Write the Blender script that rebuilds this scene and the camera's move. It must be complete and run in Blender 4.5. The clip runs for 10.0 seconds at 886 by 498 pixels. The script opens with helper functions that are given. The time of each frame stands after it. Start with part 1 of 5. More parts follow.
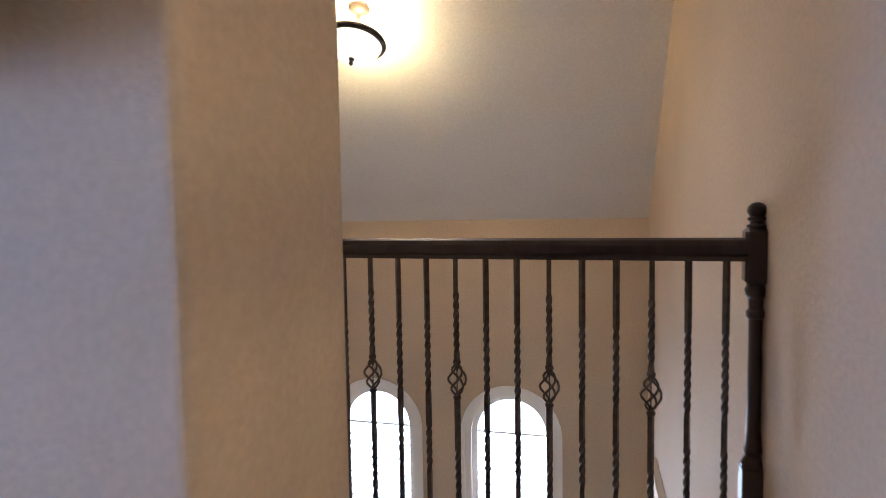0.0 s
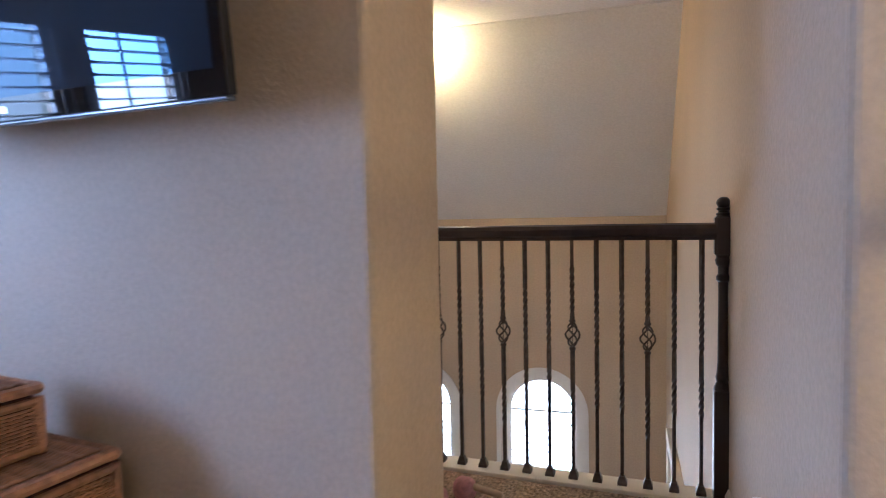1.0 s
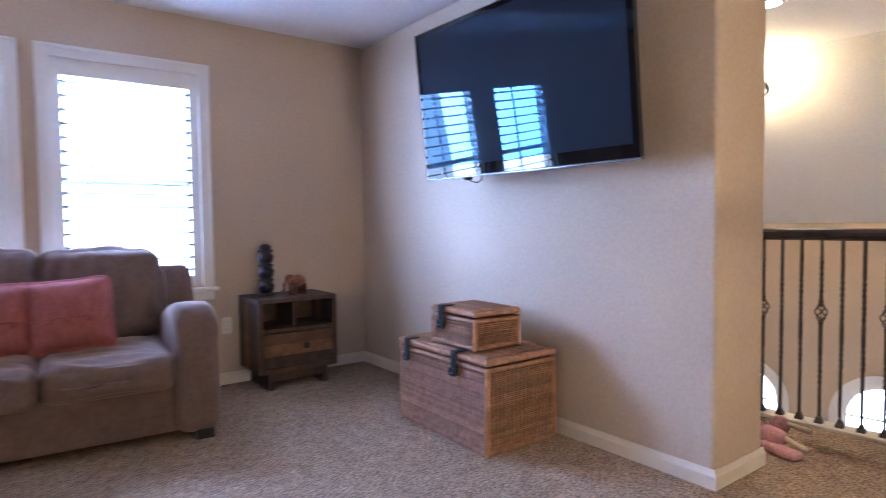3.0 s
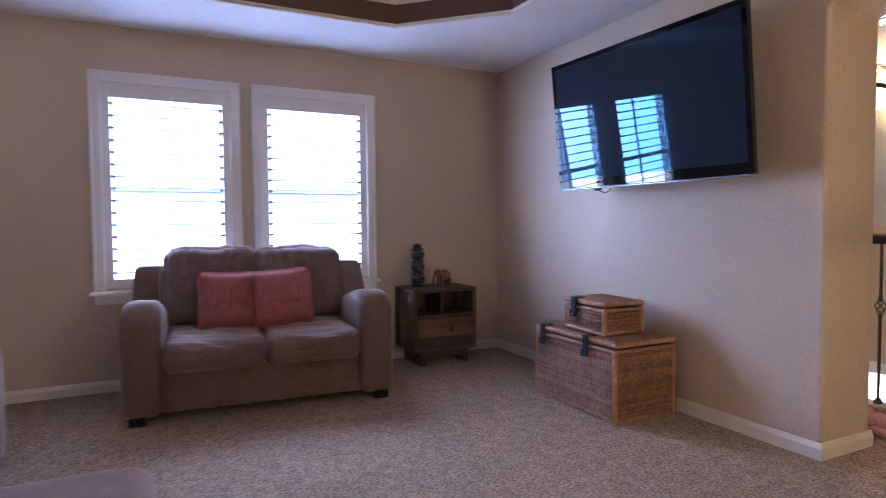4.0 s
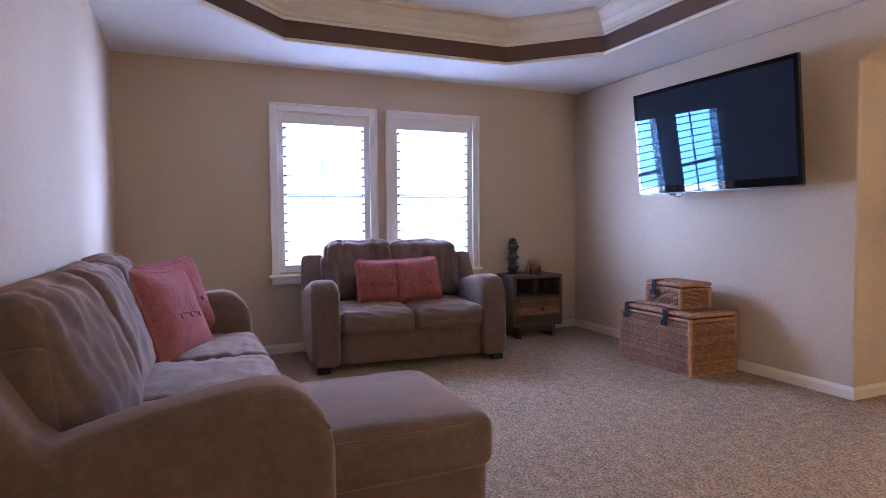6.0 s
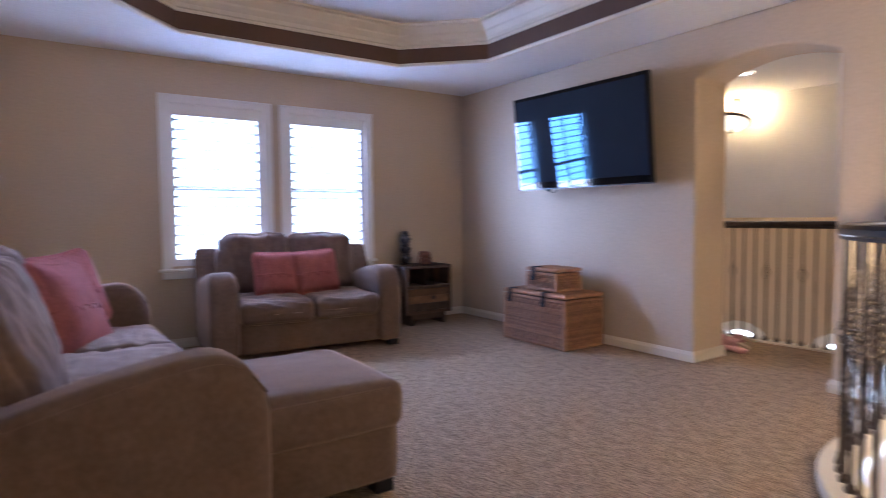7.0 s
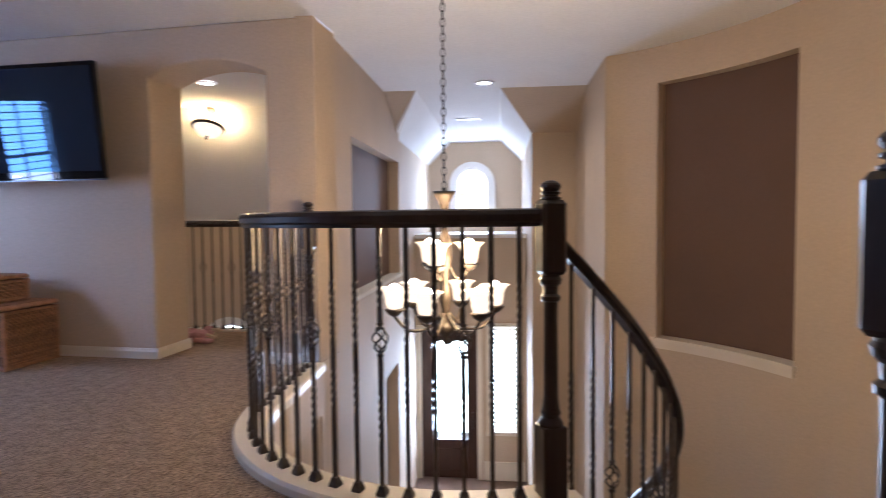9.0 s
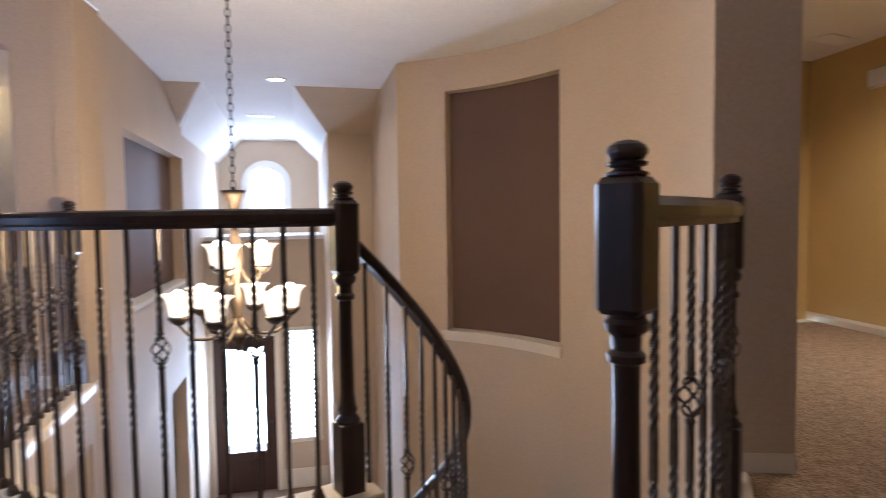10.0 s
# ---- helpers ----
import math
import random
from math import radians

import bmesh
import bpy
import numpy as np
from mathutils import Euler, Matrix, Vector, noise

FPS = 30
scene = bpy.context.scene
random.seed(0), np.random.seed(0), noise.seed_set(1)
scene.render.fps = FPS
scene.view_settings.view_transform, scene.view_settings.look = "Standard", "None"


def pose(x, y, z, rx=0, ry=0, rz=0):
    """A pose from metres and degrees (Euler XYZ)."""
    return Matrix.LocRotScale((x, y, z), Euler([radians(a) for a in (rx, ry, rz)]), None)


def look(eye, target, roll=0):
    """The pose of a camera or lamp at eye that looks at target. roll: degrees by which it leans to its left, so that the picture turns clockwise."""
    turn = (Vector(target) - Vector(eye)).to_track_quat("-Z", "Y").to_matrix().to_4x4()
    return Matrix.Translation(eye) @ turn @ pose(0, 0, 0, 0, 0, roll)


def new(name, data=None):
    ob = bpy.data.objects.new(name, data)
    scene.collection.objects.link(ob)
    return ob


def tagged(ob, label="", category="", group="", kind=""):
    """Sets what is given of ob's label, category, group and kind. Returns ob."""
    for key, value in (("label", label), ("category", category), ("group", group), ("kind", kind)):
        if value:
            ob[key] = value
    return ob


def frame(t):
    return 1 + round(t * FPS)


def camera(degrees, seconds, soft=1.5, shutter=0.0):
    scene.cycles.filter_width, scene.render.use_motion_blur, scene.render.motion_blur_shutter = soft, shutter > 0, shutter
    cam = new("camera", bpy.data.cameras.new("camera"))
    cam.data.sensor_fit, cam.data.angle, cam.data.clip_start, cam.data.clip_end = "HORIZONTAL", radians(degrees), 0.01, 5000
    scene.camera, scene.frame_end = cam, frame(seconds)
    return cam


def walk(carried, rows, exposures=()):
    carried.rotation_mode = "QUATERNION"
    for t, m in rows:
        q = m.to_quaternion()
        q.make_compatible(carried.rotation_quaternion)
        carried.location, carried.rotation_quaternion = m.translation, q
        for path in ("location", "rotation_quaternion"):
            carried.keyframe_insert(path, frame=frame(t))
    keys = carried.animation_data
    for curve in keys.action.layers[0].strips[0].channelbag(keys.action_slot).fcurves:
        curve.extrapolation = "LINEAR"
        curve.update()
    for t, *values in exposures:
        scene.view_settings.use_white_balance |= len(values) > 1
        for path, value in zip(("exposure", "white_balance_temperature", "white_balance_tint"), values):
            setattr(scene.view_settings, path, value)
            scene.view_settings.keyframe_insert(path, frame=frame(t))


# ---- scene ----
cam = camera(73.8, 10.0, soft=0.7, shutter=0.5)
PATH = [
    (0, (-0.135, 0.41, 1.117), (-0.843, 2.277, 0.992), -0.9),
    (0.5, (-0.055, 0.097, 1.089), (-0.774, 1.96, 0.971), -0.9),
    (1, (0.008, -0.217, 1.083), (-0.789, 1.614, 0.97), -1.2),
    (1.5, (0.079, -0.49, 1.08), (-0.862, 1.271, 0.964), -0.9),
    (2, (0.232, -0.738, 1.082), (-0.997, 0.836, 0.973), -0.7),
    (2.5, (0.37, -1.041, 1.09), (-1.058, 0.356, 0.988), -0.7),
    (3, (0.537, -1.304, 1.09), (-1.064, -0.109, 0.999), -0.6),
    (4.5, (1.162, -2.086, 1.137), (-0.668, -1.285, 1.044), -0.4),
    (5, (1.33, -2.375, 1.141), (-0.517, -1.613, 1.046), -0.4),
    (6.5, (1.732, -2.936, 1.127), (-0.069, -2.074, 1.026), -0.5),
    (7, (1.824, -3.015, 1.101), (0.18, -1.88, 0.99), -0.5),
    (7.5, (1.965, -2.952, 1.006), (0.619, -1.475, 0.925), -0.3),
    (8, (2.118, -2.939, 1.028), (1.075, -1.235, 0.936), -0.4),
    (8.5, (2.222, -2.921, 1.025), (1.521, -1.05, 0.929), -0.5),
    (9, (2.257, -2.935, 1.026), (1.878, -0.974, 0.925), -0.6),
    (9.5, (2.226, -2.956, 1.019), (2.206, -0.959, 0.918), -0.7),
    (10, (2.278, -2.959, 1.022), (2.569, -0.983, 0.916), -0.8),
]
EXPOSURES = [(0, 0.68, 5180, 12), (0.5, 0.72, 5080, 11), (1.5, 0.84, 5060, 11), (2, 1.08, 5130, 13), (2.5, 1.43, 5130, 14), (3, 1.38, 5080, 14), (4.5, 0.60, 5500, 22), (5.5, 0.80, 5500, 21), (6.5, 0.96, 5480, 18), (7.5, 0.62, 5300, 17), (8, 0.24, 5360, 19), (9, 0.33, 5400, 18), (10, 0.52, 5260, 17)]
walk(cam, [(t, look(eye, target, roll)) for t, eye, target, roll in PATH], EXPOSURES)

# ---------- light ----------
world = bpy.data.worlds.new("sky")
scene.world = world
world.use_nodes = True
wn = world.node_tree.nodes
sky = wn.new("ShaderNodeTexSky")
sky.sky_type, sky.sun_disc = "NISHITA", False
sky.sun_elevation, sky.sun_rotation = radians(24), radians(3.6)
wn["Background"].inputs[1].default_value = 0.12
world.node_tree.links.new(sky.outputs[0], wn["Background"].inputs[0])
sun = new("sun", bpy.data.lights.new("sun", "SUN"))
sun.data.energy, sun.data.angle, sun.data.color = 4.0, radians(0.5), (1.0, 0.95, 0.86)
sun.matrix_world = look((0, 0, 0), (-math.sin(radians(3.6)), -math.cos(radians(3.6)), -math.tan(radians(24))))


def area_lamp(name, m, sx, sy, watts, colour):
    li = bpy.data.lights.new(name, "AREA")
    li.shape, li.size, li.size_y, li.energy, li.color = "RECTANGLE", sx, sy, watts, colour
    ob = new(name, li)
    ob.matrix_world = m
    return ob


def point_lamp(name, at, watts, colour, radius=0.05):
    li = bpy.data.lights.new(name, "POINT")
    li.energy, li.color, li.shadow_soft_size = watts, colour, radius
    ob = new(name, li)
    ob.location = at
    return ob


DAY, WARM = (0.475, 0.62, 1.0), (1.0, 0.69, 0.32)
# daylight in the openings of the two west windows
for wy in (-1.685, -0.65):
    area_lamp("window_daylight", look((-3.76, wy, 1.38), (0, wy, 1.0)), 0.80, 1.28, 9, DAY)
area_lamp("open_sky", look((-5.6, -1.17, 3.55), (-3.556, -1.17, 1.45)), 4.2, 2.0, 1550, DAY)
area_lamp("open_sky", look((-5.7, -4.35, 1.9), (-3.556, -1.3, 1.4)), 2.8, 3.2, 860, DAY)
area_lamp("open_sky", look((-5.5, 2.25, 1.9), (-3.556, -1.0, 1.4)), 2.6, 3.2, 1400, DAY)
FA = pose(0.606, 0.97, 0, 0, 0, 5.3)
for x, y, z, w, h, watts in ((0.755, 7.25, 1.45, 0.66, 1.1, 85), (0.47, 5.25, -1.64, 0.5, 1.55, 90), (1.31, 5.25, -1.46, 0.4, 1.6, 60)):
    area_lamp("entry_daylight", FA @ look((x, y, z), (x, 0, z - 0.8)), w, h, watts, (0.70, 0.84, 1.0))
GA = pose(0.235, 0.97, 0, 0, 0, 6.2)
for x in (-2.465, -1.175):
    area_lamp("far_window_daylight", GA @ look((x, 5.0, -1.4), (x, 0, -1.4)), 0.66, 1.5, 23, (0.86, 0.90, 1.0))

# ---------- materials ----------


def material(name, colour, rough=0.6, metal=0.0, spec=0.5, grain=0.0, grain_scale=40.0, stain=0.0, stain_scale=2.0,
             bump=0.0, bump_scale=200.0, stretch=(1, 1, 1), tint=None, emit=0.0, vary=0.0):
    """A surface with fine grain, broad stains and relief, in metres."""
    mat = bpy.data.materials.new(name)
    mat.use_nodes = True
    n, ln = mat.node_tree.nodes, mat.node_tree.links.new
    b = n["Principled BSDF"]
    b.inputs["Roughness"].default_value, b.inputs["Metallic"].default_value = rough, metal
    b.inputs["Specular IOR Level"].default_value = spec
    b.inputs["Base Color"].default_value = (*colour, 1)
    if tint:
        b.inputs["Specular Tint"].default_value = (*tint, 1)
    if emit:
        b.inputs["Emission Color"].default_value, b.inputs["Emission Strength"].default_value = (*colour, 1), emit
    co = n.new("ShaderNodeTexCoord")
    mp = n.new("ShaderNodeMapping")
    mp.inputs["Scale"].default_value = stretch
    ln(co.outputs["Object"], mp.inputs[0])
    last = None
    for amount, scale, detail in ((grain, grain_scale, 4), (stain, stain_scale, 3)):
        if not amount:
            continue
        tx = n.new("ShaderNodeTexNoise")
        tx.inputs["Scale"].default_value, tx.inputs["Detail"].default_value = scale, detail
        ln(mp.outputs[0], tx.inputs["Vector"])
        ra = n.new("ShaderNodeMapRange")
        ra.inputs["From Min"].default_value, ra.inputs["From Max"].default_value = 0.3, 0.7
        ra.inputs["To Min"].default_value, ra.inputs["To Max"].default_value = 1 - amount, 1 + amount
        ln(tx.outputs[0], ra.inputs[0])
        mu = n.new("ShaderNodeVectorMath")
        mu.operation = "SCALE"
        if last:
            ln(last, mu.inputs[0])
        else:
            mu.inputs[0].default_value = colour
        ln(ra.outputs[0], mu.inputs["Scale"])
        last = mu.outputs[0]
    if vary:
        oi = n.new("ShaderNodeObjectInfo")
        ra = n.new("ShaderNodeMapRange")
        ra.inputs["To Min"].default_value, ra.inputs["To Max"].default_value = 1 - vary, 1 + vary
        ln(oi.outputs["Random"], ra.inputs[0])
        mu = n.new("ShaderNodeVectorMath")
        mu.operation = "SCALE"
        if last:
            ln(last, mu.inputs[0])
        else:
            mu.inputs[0].default_value = colour
        ln(ra.outputs[0], mu.inputs["Scale"])
        last = mu.outputs[0]
    if last:
        ln(last, b.inputs["Base Color"])
    if bump:
        tx = n.new("ShaderNodeTexNoise")
        tx.inputs["Scale"].default_value, tx.inputs["Detail"].default_value = bump_scale, 3
        ln(mp.outputs[0], tx.inputs["Vector"])
        bp = n.new("ShaderNodeBump")
        bp.inputs["Strength"].default_value, bp.inputs["Distance"].default_value = bump, 0.004
        ln(tx.outputs[0], bp.inputs["Height"])
        ln(bp.outputs[0], b.inputs["Normal"])
    return mat


PAINT = material("tan wall paint", (0.56, 0.445, 0.327), 0.75, spec=0.3, grain=0.06, grain_scale=60, stain=0.04, stain_scale=1.3, bump=0.5, bump_scale=75)
GOLD = material("ochre wall paint", (0.56, 0.39, 0.14), 0.75, spec=0.3, grain=0.03, stain=0.04, bump=0.12, bump_scale=160)
WHITE_CEIL = material("white textured ceiling", (0.80, 0.78, 0.77), 0.85, spec=0.2, grain=0.05, grain_scale=60, stain=0.02, bump=0.6, bump_scale=65)
BROWN = material("dark brown paint", (0.135, 0.080, 0.056), 0.7, spec=0.3, grain=0.03, stain=0.05, bump=0.1)
TRIM = material("cream gloss trim", (0.74, 0.665, 0.55), 0.4, grain=0.02, stain=0.03, stain_scale=5)
CARPET = material("beige carpet", (0.365, 0.265, 0.178), 0.95, spec=0.1, grain=0.62, grain_scale=80, stain=0.2, stain_scale=17.0, bump=1.0, bump_scale=55)
for nd in CARPET.node_tree.nodes:
    if nd.type == "BUMP":
        nd.inputs["Distance"].default_value = 0.022
ESPRESSO = material("espresso stained wood", (0.030, 0.017, 0.015), 0.32, grain=0.35, grain_scale=25, stain=0.1, stretch=(1, 1, 0.1), bump=0.03)
IRON = material("oil rubbed iron", (0.085, 0.066, 0.056), 0.40, metal=0.4, grain=0.3, grain_scale=60, bump=0.15)
SUEDE = material("taupe microfibre", (0.150, 0.104, 0.085), 0.92, spec=0.15, grain=0.12, grain_scale=45, stain=0.11, stain_scale=9, bump=0.25, bump_scale=300)
SUEDE.node_tree.nodes["Principled BSDF"].inputs["Sheen Weight"].default_value = 0.8
SUEDE.node_tree.nodes["Principled BSDF"].inputs["Sheen Tint"].default_value = (0.62, 0.46, 0.38, 1)
SUEDE.node_tree.nodes["Principled BSDF"].inputs["Sheen Roughness"].default_value = 0.45
CORAL = material("coral knitted cotton", (0.37, 0.128, 0.122), 0.95, spec=0.1, grain=0.22, grain_scale=70, stain=0.14, stain_scale=14, bump=0.9, bump_scale=160, stretch=(4, 1, 1))
BLACK = material("black plastic", (0.01, 0.01, 0.012), 0.35, grain=0.05)
SILVER = material("silver trim", (0.55, 0.57, 0.6), 0.25, metal=1.0, grain=0.03)
CLEAR = material("clear acrylic edge", (0.22, 0.24, 0.28), 0.18, metal=0.5, grain=0.03)
BEZEL = material("gloss black bezel", (0.004, 0.004, 0.005), 0.03, spec=0.4, grain=0.02)
SCREEN = material("glossy television glass", (0.021, 0.025, 0.036), 0.015, spec=0.42, tint=(0.16, 0.56, 1.0), stain=0.05)
WICKER = material("honey wicker", (0.37, 0.19, 0.10), 0.55, grain=0.3, grain_scale=35, stain=0.15, stain_scale=8, bump=0.3, bump_scale=180, vary=0.12)


def strands_differ(mat, amount):
    """Each woven strand takes a tone of its own."""
    n, ln = mat.node_tree.nodes, mat.node_tree.links.new
    b = n["Principled BSDF"]
    src = b.inputs["Base Color"].links[0].from_socket
    geo, ra, mu = n.new("ShaderNodeNewGeometry"), n.new("ShaderNodeMapRange"), n.new("ShaderNodeVectorMath")
    mu.operation = "SCALE"
    ra.inputs["To Min"].default_value, ra.inputs["To Max"].default_value = 1 - amount, 1 + amount
    ln(geo.outputs["Random Per Island"], ra.inputs[0])
    ln(src, mu.inputs[0])
    ln(ra.outputs[0], mu.inputs["Scale"])
    ln(mu.outputs[0], b.inputs["Base Color"])


strands_differ(WICKER, 0.25)
# darkened wicker: the shade in the weave's gaps is put into this colour
WICKER_GAP_SHADE = material("shadowed wicker core", (0.13, 0.055, 0.028), 0.7, grain=0.3, stain=0.1)
LEATHER = material("black leather", (0.008, 0.008, 0.010), 0.5, spec=0.3, grain=0.2, bump=0.25, bump_scale=250)
PLANK = material("reclaimed brown wood", (0.075, 0.043, 0.03), 0.6, grain=0.35, grain_scale=22, stain=0.2, stain_scale=5, stretch=(1, 0.12, 1), bump=0.3, bump_scale=60, vary=0.35)
PLANK_LIGHT = material("reclaimed honey wood", (0.17, 0.085, 0.042), 0.6, grain=0.3, grain_scale=22, stain=0.2, stain_scale=5, stretch=(1, 0.12, 1), bump=0.3, bump_scale=60, vary=0.3)
WHITE = material("white painted wood", (0.80, 0.78, 0.76), 0.4, grain=0.02, stain=0.02)
DOOR_WOOD = material("dark mahogany", (0.05, 0.022, 0.014), 0.35, grain=0.3, grain_scale=20, stretch=(1, 1, 0.1))
TILE = material("brown foyer floor", (0.16, 0.10, 0.07), 0.35, grain=0.15, grain_scale=12, stain=0.15)
SASH = material("grey green sash paint", (0.28, 0.33, 0.32), 0.5, grain=0.05, stain=0.05)
# grey that carries the shade at the louver ends
END_SHADE = material("shaded grey nylon", (0.10, 0.10, 0.11), 0.6, grain=0.05)
BUTTON = material("dull coral button", (0.30, 0.07, 0.065), 0.5, grain=0.1)
SHADE = material("lit frosted glass", (1.0, 0.80, 0.50), 0.5, emit=1.15)
SHADE.node_tree.nodes["Principled BSDF"].inputs["Base Color"].default_value = (0.26, 0.23, 0.18, 1)
BULB = material("recessed bulb", (1.0, 0.93, 0.8), 0.5, emit=7.0, grain=0.01)
BRONZE = material("antique bronze", (0.055, 0.041, 0.032), 0.42, metal=0.2, grain=0.2, stain=0.2)
FIGURE = material("dark glazed carving", (0.025, 0.022, 0.028), 0.3, grain=0.4, grain_scale=40)
PATCH = material("patched brown figurine", (0.22, 0.09, 0.05), 0.4, grain=0.6, grain_scale=45)
PINK = material("pink plush", (0.62, 0.33, 0.33), 0.95, spec=0.1, grain=0.2, grain_scale=70, bump=0.6)
DOWEL = material("pale turned wood", (0.66, 0.52, 0.36), 0.6, grain=0.12)
PLASTIC = material("ivory plastic", (0.75, 0.72, 0.66), 0.4, grain=0.02)


def glass_material():
    mat = bpy.data.materials.new("window glass")
    mat.use_nodes = True
    n, ln = mat.node_tree.nodes, mat.node_tree.links.new
    tr, gl, mx = n.new("ShaderNodeBsdfTransparent"), n.new("ShaderNodeBsdfGlossy"), n.new("ShaderNodeMixShader")
    gl.inputs["Roughness"].default_value = 0.02
    mx.inputs[0].default_value = 0.06
    ln(tr.outputs[0], mx.inputs[1])
    ln(gl.outputs[0], mx.inputs[2])
    ln(mx.outputs[0], n["Material Output"].inputs[0])
    return mat


GLASS = glass_material()


def outdoors(name, low, high, z0, z1, strength):
    """Bright distance: pale ground and roofs below, open sky above."""
    mat = bpy.data.materials.new(name)
    mat.use_nodes = True
    n, ln = mat.node_tree.nodes, mat.node_tree.links.new
    co, sep, ra, ramp = n.new("ShaderNodeTexCoord"), n.new("ShaderNodeSeparateXYZ"), n.new("ShaderNodeMapRange"), n.new("ShaderNodeMix")
    ns = n.new("ShaderNodeTexNoise")
    ns.inputs["Scale"].default_value, ns.inputs["Detail"].default_value = 0.5, 5
    ad = n.new("ShaderNodeMath")
    ad.operation, ad.inputs[1].default_value = "MULTIPLY_ADD", 2.5
    ln(co.outputs["Object"], sep.inputs[0])
    ln(co.outputs["Object"], ns.inputs["Vector"])
    ln(ns.outputs[0], ad.inputs[0])
    ln(sep.outputs[2], ad.inputs[2])
    ra.inputs["From Min"].default_value, ra.inputs["From Max"].default_value = z0 + 1.25, z1 + 1.25
    ln(ad.outputs[0], ra.inputs[0])
    ramp.data_type = "RGBA"
    ramp.inputs[6].default_value, ramp.inputs[7].default_value = (*low, 1), (*high, 1)
    ln(ra.outputs[0], ramp.inputs[0])
    em = n.new("ShaderNodeEmission")
    em.inputs[1].default_value = strength
    ln(ramp.outputs[2], em.inputs[0])
    ln(em.outputs[0], n["Material Output"].inputs[0])
    return mat


# ---------- builders ----------


def part(name, bm, mat, parent=None, label="", m=None, smooth=False):
    """One mesh object from a bmesh, under a thing or a part."""
    bmesh.ops.recalc_face_normals(bm, faces=bm.faces)
    me = bpy.data.meshes.new(name)
    bm.to_mesh(me)
    bm.free()
    me.materials.append(mat)
    if smooth:
        me.shade_smooth()
    ob = new(name, me)
    if parent:
        ob.parent = parent
    if m is not None:
        ob.matrix_basis = m
    if label:
        ob["label"] = label
    return ob


def again(ob, m, parent=None):
    """Another object on the same mesh."""
    o = new(ob.name.split(".")[0], ob.data)
    o.parent = parent or ob.parent
    o.matrix_basis = m
    if "label" in ob:
        o["label"] = ob["label"]
    return o


def thing(name, label, category, m=None, group="", kind=""):
    ob = new(name)
    ob.empty_display_size = 0.1
    if m is not None:
        ob.matrix_basis = m
    return tagged(ob, label, category, group, kind)


def box(x0, x1, y0, y1, z0, z1, bevel=0.0, seg=2, bm=None):
    bm = bm or bmesh.new()
    r = bmesh.ops.create_cube(bm, size=1)
    for v in r["verts"]:
        v.co = Vector((x0 + (v.co.x + 0.5) * (x1 - x0), y0 + (v.co.y + 0.5) * (y1 - y0), z0 + (v.co.z + 0.5) * (z1 - z0)))
    if bevel:
        es = list({e for v in r["verts"] for e in v.link_edges})
        bmesh.ops.bevel(bm, geom=es, offset=bevel, segments=seg, affect="EDGES", profile=0.5)
    return bm


def prism(points, way, bm=None):
    """A flat outline of 3D points pushed along a vector."""
    bm = bm or bmesh.new()
    way = Vector(way)
    a = [bm.verts.new(p) for p in points]
    b = [bm.verts.new(Vector(p) + way) for p in points]
    n = len(a)
    bm.faces.new(a)
    bm.faces.new(list(reversed(b)))
    for i in range(n):
        bm.faces.new((a[i], b[i], b[(i + 1) % n], a[(i + 1) % n]))
    return bm


def slab(outline, z0, z1, bm=None):
    return prism([(x, y, z0) for x, y in outline], (0, 0, z1 - z0), bm)


def lathe(profile, seg=20, bm=None, at=(0, 0, 0)):
    """Turned solid: profile of (radius, height) from bottom to top."""
    bm = bm or bmesh.new()
    rings = []
    for r, z in profile:
        rings.append([bm.verts.new((at[0] + max(r, 1e-4) * math.cos(2 * math.pi * k / seg), at[1] + max(r, 1e-4) * math.sin(2 * math.pi * k / seg), at[2] + z)) for k in range(seg)])
    for a, b in zip(rings, rings[1:]):
        for k in range(seg):
            bm.faces.new((a[k], a[(k + 1) % seg], b[(k + 1) % seg], b[k]))
    bm.faces.new(list(reversed(rings[0])))
    bm.faces.new(rings[-1])
    return bm


def sweep(path, section, bm=None, closed=False):
    """A section of (side, up) points carried along a path of 3D points, kept upright."""
    bm = bm or bmesh.new()
    pts = [Vector(p) for p in path]
    rings, n = [], len(pts)
    for i, p in enumerate(pts):
        a, b = (pts[(i - 1) % n], pts[(i + 1) % n]) if closed else (pts[max(i - 1, 0)], pts[min(i + 1, n - 1)])
        t = b - a
        flat = Vector((t.x, t.y, 0))
        flat = flat.normalized() if flat.length > 1e-6 else Vector((1, 0, 0))
        side = Vector((flat.y, -flat.x, 0))
        if closed or 0 < i < n - 1:
            d0, d1 = (p - a), (b - p)
            d0.z = d1.z = 0
            if d0.length > 1e-6 and d1.length > 1e-6:
                c = d0.normalized().dot(d1.normalized())
                half = math.sqrt(max((1 + c) / 2, 0.2))
                n0 = Vector((d0.y, -d0.x, 0)).normalized() + Vector((d1.y, -d1.x, 0)).normalized()
                side = n0.normalized() / half
        rings.append([bm.verts.new(p + side * s + Vector((0, 0, u))) for s, u in section])
    m = len(section)
    pairs = list(zip(rings, rings[1:])) + ([(rings[-1], rings[0])] if closed else [])
    for a, b in pairs:
        for k in range(m):
            bm.faces.new((a[k], a[(k + 1) % m], b[(k + 1) % m], b[k]))
    if not closed:
        bm.faces.new(list(reversed(rings[0])))
        bm.faces.new(rings[-1])
    return bm


